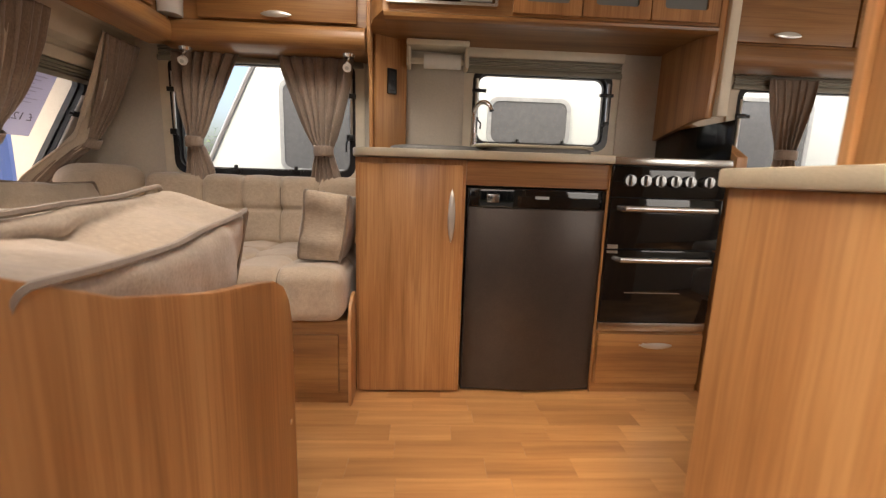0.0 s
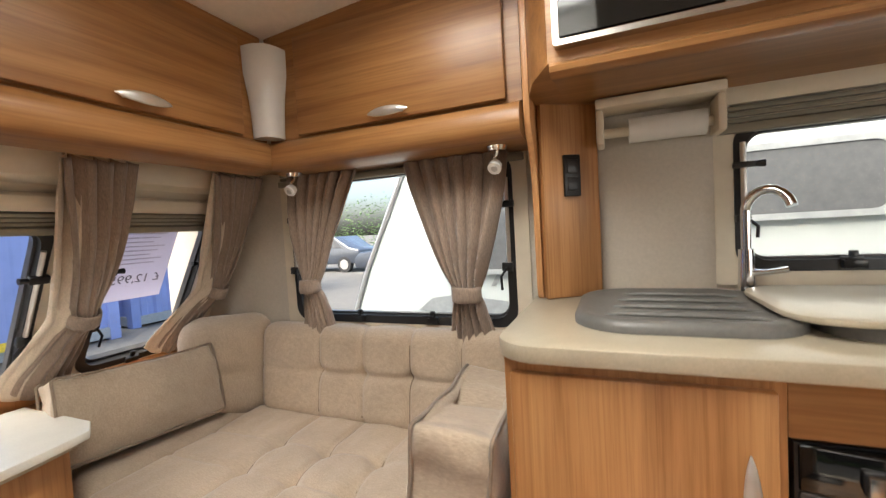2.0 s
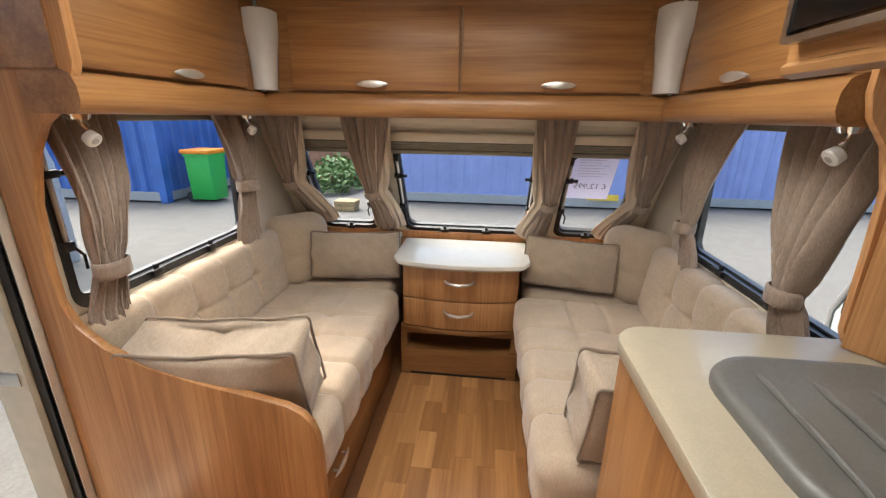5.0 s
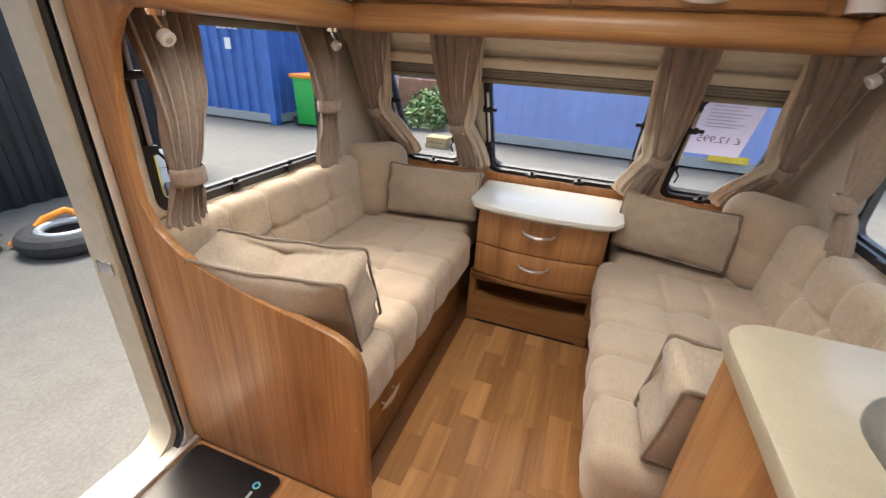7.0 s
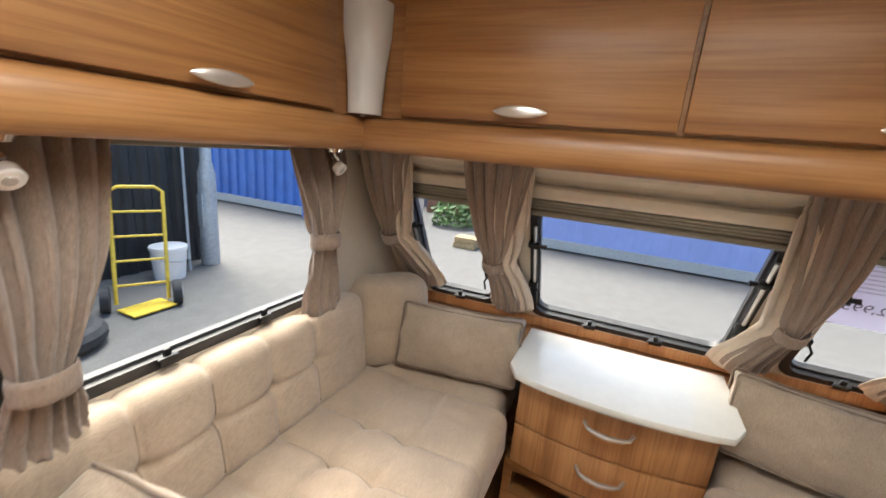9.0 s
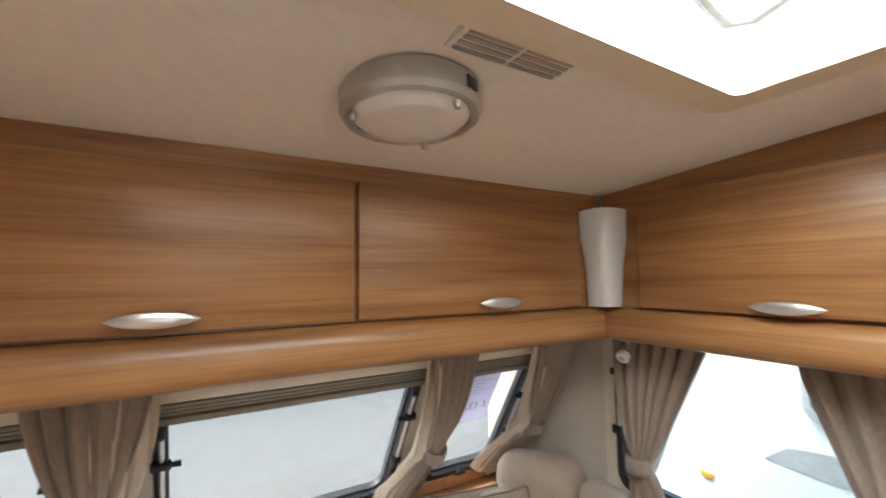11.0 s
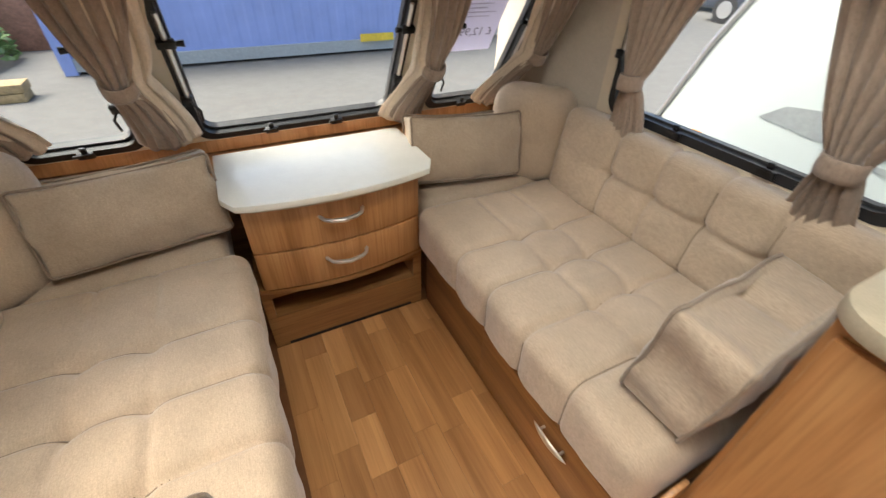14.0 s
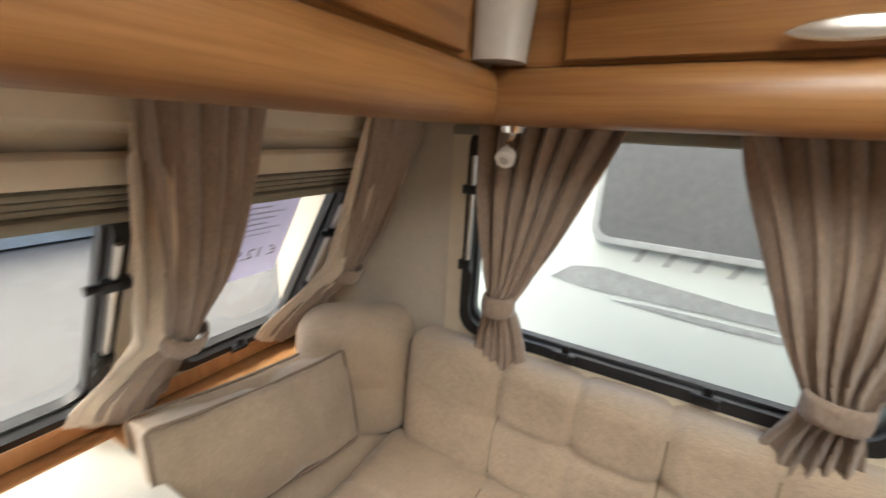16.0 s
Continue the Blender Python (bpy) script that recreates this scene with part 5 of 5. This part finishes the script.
def container(x0, x1, y0, y1, paint, label, dep=0.04):
    t = thing("shipping_container", label, "container", ((x0 + x1) / 2, (y0 + y1) / 2, GZ), "shipping containers")
    z0, z1 = GZ + 0.16, GZ + 2.6
    part("side", corrugated((x1 - 0.05, y1), (x1 - 0.05, y0), z0, z1, 0.28, dep), paint, t, "corrugated steel side", None)
    part("side", corrugated((x0, y1 - 0.05), (x1, y1 - 0.05), z0, z1), paint, t, "corrugated steel end", None)
    part("side", corrugated((x1, y0 + 0.05), (x0, y0 + 0.05), z0, z1), paint, t, "corrugated steel end", None)
    part("roof", box(x0, x1, y0, y1, z1, z1 + 0.06), paint, t)
    part("base_rail", box(x0, x1, y0, y1, GZ + 0.04, z0 + 0.05), decal_grey, t, "grey steel base rail")
    for cx in (x0 + 0.06, x1 - 0.06):
        for cy in (y0 + 0.06, y1 - 0.06):
            part("corner_post", box(cx - 0.075, cx + 0.075, cy - 0.075, cy + 0.075, GZ + 0.002, z1 + 0.07), paint, t)
    return t


c1 = container(-10.2, -7.8, -0.95, 5.1, navy_paint, "blue corrugated shipping container across the yard, window haze in its paint", 0.006)
part("yellow_plate", box(-7.735, -7.725, 3.22, 3.82, -0.19, -0.07), yellow_mat, c1, "yellow warning plate")
c2 = container(-10.6, -8.3, 5.6, 10.2, navy_paint, "blue corrugated shipping container farther along the yard")
part("yellow_plate", box(-8.235, -8.225, 9.3, 9.7, 0.25, 0.70), yellow_mat, c2, "yellow warning plate")
c3 = container(-9.2, -6.8, -11.0, -4.95, blue_paint, "bright blue corrugated shipping container beside the fence")
b = None
for i in range(4):
    b = box(-6.735, -6.728, -6.1 + 0.14 * i, -6.0 + 0.14 * i, 1.38, 1.52, bm=b)
part("marking", b, white_plastic, c3, "white stencil marks")
part("marking", box(-6.735, -6.728, -5.95, -5.80, 1.02, 1.22), white_plastic, c3)

fence = thing("fence", "black corrugated sheet fence along the yard", "fence", (2, -3.9, GZ))
part("sheeting", corrugated((-3.75, -3.9), (9.0, -3.9), GZ, 2.6, 0.2, 0.03), fence_mat, fence, "", None)
part("footing", box(-3.75, 9.0, -3.98, -3.905, GZ, GZ + 0.12), kerb_mat, fence)
fence2 = thing("fence", "dark corrugated sheet fence behind the plants", "fence", (-10.6, -5, GZ))
part("sheeting", corrugated((-10.6, 1.0), (-10.6, -14.0), GZ, 2.4, 0.2, 0.03), kerb_mat, fence2, "", None)


def bush(name, cx, cy, rx, ry, h, n, seed, label):
    rng = random.Random(seed)
    t = thing(name, label, "plant", (cx, cy, GZ))
    k = bmesh.new()
    for i in range(9):
        a = rng.random() * 6.28
        r = rng.random() ** 0.5
        tube([(cx + 0.2 * rx * math.cos(a), cy + 0.2 * ry * math.sin(a), GZ), (cx + rx * r * 0.6 * math.cos(a), cy + ry * r * 0.6 * math.sin(a), GZ + h * 0.5), (cx + rx * r * math.cos(a), cy + ry * r * math.sin(a), GZ + h * (0.55 + 0.4 * rng.random()))], [0.008, 0.006, 0.003], k, 5)
    part("stems", k, leaf_mat, t)
    k = bmesh.new()
    for i in range(n):
        a, r = rng.random() * 6.28, rng.random() ** 0.55
        p = Vector((cx + rx * r * math.cos(a), cy + ry * r * math.sin(a), GZ + 0.03 + h * rng.random() * (1 - 0.6 * r * r)))
        m = Matrix.Translation(p) @ Euler((rng.uniform(-1, 1), rng.uniform(-1, 1), rng.random() * 6.28)).to_matrix().to_4x4()
        s = rng.uniform(0.04, 0.095)
        k.faces.new([k.verts.new(m @ Vector(q)) for q in ((0, -s, 0), (s * 0.45, -s * 0.3, 0.01), (s * 0.35, s * 0.4, 0.006), (0, s, -0.008), (-s * 0.35, s * 0.4, 0.006), (-s * 0.45, -s * 0.3, 0.01))])
    part("leaves", k, leaf_mat, t, "", None)


bush("weeds", -0.75, -3.2, 0.55, 0.40, 0.55, 700, 3, "green leafy weeds at the foot of the fence")
bush("weeds", 0.35, -3.5, 0.5, 0.3, 0.35, 400, 5, "low green weeds at the foot of the fence")
bush("shrub", -8.9, -2.3, 0.9, 0.6, 0.85, 800, 7, "green shrub beside the container")
bp = thing("brick_planter", "low red-brown brick planter by the shrub", "planter", (-9.4, -2.4, GZ))
part("wall", box(-9.9, -9.75, -3.6, -1.3, GZ, 0.55, 0.01), brick_mat, bp)
pal = thing("wooden_blocks", "stacked yellowish wooden blocks on the ground", "wood blocks", (-6.9, -1.35, GZ))
for i in range(2):
    part("block", box(-7.0, -6.7, -1.55 + 0.02 * i, -1.15 + 0.02 * i, GZ + 0.001 + 0.1 * i, GZ + 0.095 + 0.1 * i, 0.006), blocks_mat, pal)

bn = thing("wheelie_bin", "green plastic wheelie bin with orange lid, closed", "bin", (-7.25, -4.35, GZ))
part("body", prism([(-7.46, GZ + 0.05), (-7.04, GZ + 0.05), (-6.98, GZ + 0.95), (-7.52, GZ + 0.95)], "y", -4.6, -4.1, None, 0.02), green_mat, bn)
part("lid", box(-7.55, -6.95, -4.66, -4.06, GZ + 0.951, GZ + 1.03, 0.02), orange_mat, bn, "orange lid")
for x in (-7.42, -7.08):
    part("wheel", cyl((x - 0.03, -4.62, GZ + 0.1), (x + 0.03, -4.62, GZ + 0.1), 0.1), rubber_tyre, bn)
part("rim", box(-7.53, -6.97, -4.62, -4.085, GZ + 0.90, GZ + 0.949, 0.008), green_mat, bn)
pole = thing("lamp_pole", "galvanised steel pole standing by the fence end", "pole", (-3.6, -3.65, GZ))
part("shaft", tube([(-3.6, -3.65, GZ), (-3.6, -3.65, GZ + 1.15), (-3.6, -3.65, GZ + 1.3), (-3.6, -3.65, 4.0)], [0.11, 0.10, 0.065, 0.06], None, 20), galv, pole)
part("door_plate", box(-3.53, -3.485, -3.69, -3.60, GZ + 0.5, GZ + 0.9, 0.004), galv, pole)
solo("leaning_pole", tube([(-3.25, -3.55, GZ), (-3.45, -3.86, 1.45)], 0.016, None, 8), galv, "thin pale pole leaning on the fence", "pole")
bk = thing("bucket", "white plastic bucket with lid and handle", "bucket", (-2.98, -3.5, GZ))
part("body", tube([(-2.98, -3.5, GZ + 0.001), (-2.98, -3.5, GZ + 0.34)], [0.15, 0.18], None, 24), white_plastic, bk)
part("lid", tube([(-2.98, -3.5, GZ + 0.341), (-2.98, -3.5, GZ + 0.375)], [0.19, 0.187], None, 24), white_plastic, bk)
part("handle", tube([(-2.80, -3.5, GZ + 0.3), (-2.84, -3.36, GZ + 0.24), (-2.98, -3.30, GZ + 0.22), (-3.12, -3.36, GZ + 0.24), (-3.16, -3.5, GZ + 0.3)], 0.006), galv, bk)
tr = thing("sack_trolley", "yellow steel sack trolley with black wheels by the fence", "trolley", (-2.3, -2.85, GZ))
TA, TB = Vector((-2.50, -2.78, GZ)), Vector((-2.15, -2.98, GZ))
upv = Vector((-0.12, -0.16, 1.12))
part("frame", tube([TA + Vector((0, 0, 0.06)), TA + upv * 0.5, TA + upv * 0.96, TA + upv + (TB - TA) * 0.15, TB + upv + (TA - TB) * 0.15, TB + upv * 0.96, TB + upv * 0.5, TB + Vector((0, 0, 0.06))], 0.017), yellow_mat, tr)
for f in (0.2, 0.4, 0.6, 0.8):
    part("rung", tube([TA + upv * f, TB + upv * f], 0.012), yellow_mat, tr)
part("toe_plate", box(-2.50, -2.12, -2.92, -2.66, GZ + 0.02, GZ + 0.035), yellow_mat, tr)
for c in (TA, TB):
    dv = (TB - TA).normalized()
    s = -1 if c is TA else 1
    w = part("wheel", cyl(c + dv * (s * 0.04) + Vector((0, 0, 0.12)), c + dv * (s * 0.11) + Vector((0, 0, 0.12)), 0.12), rubber_tyre, tr)
    part("hub", cyl(c + dv * (s * 0.112) + Vector((0, 0, 0.12)), c + dv * (s * 0.118) + Vector((0, 0, 0.12)), 0.05), galv, w)
ty = thing("old_tyre", "old tyre lying flat with a metal rim and rags", "tyre", (-1.52, -2.62, GZ))
part("tyre", tube([(-1.52 + 0.26 * math.cos(a * math.pi / 14), -2.62 + 0.26 * math.sin(a * math.pi / 14), GZ + 0.09) for a in range(28)], 0.085, None, 10, True), rubber_tyre, ty)
part("rim", tube([(-1.52 + 0.18 * math.cos(a * math.pi / 14), -2.62 + 0.18 * math.sin(a * math.pi / 14), GZ + 0.15) for a in range(28)], 0.03, None, 8, True), galv, ty, "rusty metal rim")
solo("orange_strap", tube([(-1.72, -2.75, GZ + 0.18), (-1.63, -2.79, GZ + 0.24), (-1.49, -2.83, GZ + 0.20), (-1.37, -2.85, GZ + 0.10), (-1.27, -2.93, GZ + 0.03)], 0.03, None, 8), orange_mat, "orange strap lying over the old tyre", "strap")
solo("white_stick", tube([(-1.12, -2.85, GZ + 0.02), (-1.6, -3.85, GZ + 0.75)], 0.014, None, 8), white_plastic, "white stick leaning on the fence", "stick")


# ---- neighbouring caravan ----
nb = thing("caravan", "white touring caravan parked alongside with grey windows and decals", "caravan", (1.5, 4.4, GZ))
side = [(-1.88, -0.02), (-1.90, 0.30), (-1.82, 0.50), (-1.68, 0.86), (-1.36, 1.50), (-1.10, 1.95), (-0.85, 2.12), (-0.5, 2.2), (5.2, 2.2), (5.4, 2.0), (5.4, -0.02)]
part("shell", prism(side, "y", 3.30, 5.45, None, 0.03), white_grp, nb, "", 50)
part("edge_trim", tube([(x, 3.298, z) for x, z in side[:8]], 0.016), silver_paint, nb, "grey edge trim")
NM = plane((0, 3.30, 0), (1, 0, 0), (0, 0, 1), (0, -1, 0))


def flat(pts, d0, d1, m):
    return prism(pts, "z", d0, d1, None, 0.0, m)


for x0, x1, z0, z1 in ((-1.10, 0.02, 0.86, 1.47), (0.43, 1.00, 1.10, 1.40), (1.9, 2.9, 0.86, 1.47)):
    w = part("window", flat(rrect(x0, x1, z0, z1, 0.06), 0.001, 0.022, NM), tinted, nb, "grey tinted window")
    part("frame", ring(rrect(x0 - 0.03, x1 + 0.03, z0 - 0.03, z1 + 0.03, 0.08), rrect(x0, x1, z0, z1, 0.06), 0.0012, 0.028, NM), decal_grey, w, "grey frame", 40)
part("decal", flat([(-1.30, 0.60), (-1.20, 0.68), (-1.05, 0.70), (-0.45, 0.64), (0.4, 0.60), (0.4, 0.56), (-0.6, 0.575), (-1.05, 0.575)], 0.0008, 0.003, NM), decal_grey, nb, "grey swoosh decal")
part("decal", flat([(-1.0, 0.545), (-0.8, 0.555), (0.4, 0.535), (0.4, 0.50), (-0.7, 0.525)], 0.0008, 0.003, NM), decal_grey, nb, "grey swoosh decal")
for i in range(6):
    x = -0.93 + 0.125 * i
    part("decal_letter_bar", flat([(x, 0.755), (x + 0.03, 0.755), (x + 0.075, 0.84), (x + 0.045, 0.84)], 0.0008, 0.003, NM), decal_grey, nb)
part("marker_lamp", box(-1.60, -1.54, 3.285, 3.2995, 0.40, 0.43, 0.003), orange_mat, nb, "amber side marker")
part("skirt", box(-1.7, 5.3, 3.32, 3.36, -0.20, -0.02), decal_grey, nb, "grey skirt rail")
part("rain_gutter", box(-0.85, 5.2, 3.285, 3.2995, 2.08, 2.11, 0.003), white_grp, nb)
for x in (1.9, 2.6):
    w = part("wheel", cyl((x, 3.34, GZ + 0.31), (x, 3.52, GZ + 0.31), 0.31, None, None, 28), rubber_tyre, nb)
    part("hub", cyl((x, 3.325, GZ + 0.31), (x, 3.339, GZ + 0.31), 0.19, None, None, 24), silver_paint, w)


def car(cx, cy, label):
    t = thing("car", label, "car", (cx, cy, GZ), "parked cars")
    pr = [(-2.1, 0.3), (-2.15, 0.65), (-1.9, 0.85), (-1.0, 0.95), (-0.45, 1.42), (0.9, 1.46), (1.6, 1.0), (2.1, 0.9), (2.15, 0.35)]
    part("body", prism([(cx + a, GZ + c) for a, c in pr], "y", cy - 0.85, cy + 0.85, None, 0.06), car_paint, t, "", 50)
    part("side_window", prism([(cx - 0.85, GZ + 0.98), (cx - 0.40, GZ + 1.36), (cx + 0.85, GZ + 1.39), (cx + 1.35, GZ + 1.0)], "y", cy - 0.866, cy - 0.852), tinted, t)
    for a in (-1.35, 1.35):
        w = part("wheel", cyl((cx + a, cy - 0.87, GZ + 0.32), (cx + a, cy - 0.67, GZ + 0.32), 0.32, None, None, 24), rubber_tyre, t)
        part("rim", cyl((cx + a, cy - 0.885, GZ + 0.32), (cx + a, cy - 0.871, GZ + 0.32), 0.2, None, None, 20), silver_paint, w)


car(-6.5, 14.0, "dark parked car at the far side of the yard")
car(-11.5, 15.5, "dark parked car farther back in the yard")
bush("tree_line", -14.0, 24.0, 5.0, 1.5, 4.2, 2600, 11, "far green trees beyond the parked cars")

# ---- floor strips ----
rng = random.Random(8)
shapes = {}
floor = bpy.data.objects.get("floor_base")
W = 0.084
row, count = 0, 0
y = YS + 0.001
while y < 1.62:
    x = -1.80 + rng.uniform(-0.3, 0)
    while x < 1.9:
        ln = rng.choice((0.20, 0.26, 0.32, 0.40))
        x0, x1 = max(x, -1.39 if 0.80 < y < 1.52 else -0.302), min(x + ln, 1.9)
        if x1 - x0 > 0.03:
            key = (round(x1 - x0, 3), round(min(W, 2.1 - y), 3))
            if key not in shapes:
                shapes[key] = finish(box(0, key[0] - 0.0006, 0, key[1] - 0.0006, -0.0026, 0.0), "strip", plank_mat)
            o = new("strip", shapes[key])
            o.location = (x0, y, 0)
            o.parent = floor
            count += 1
        x += ln
    y += W
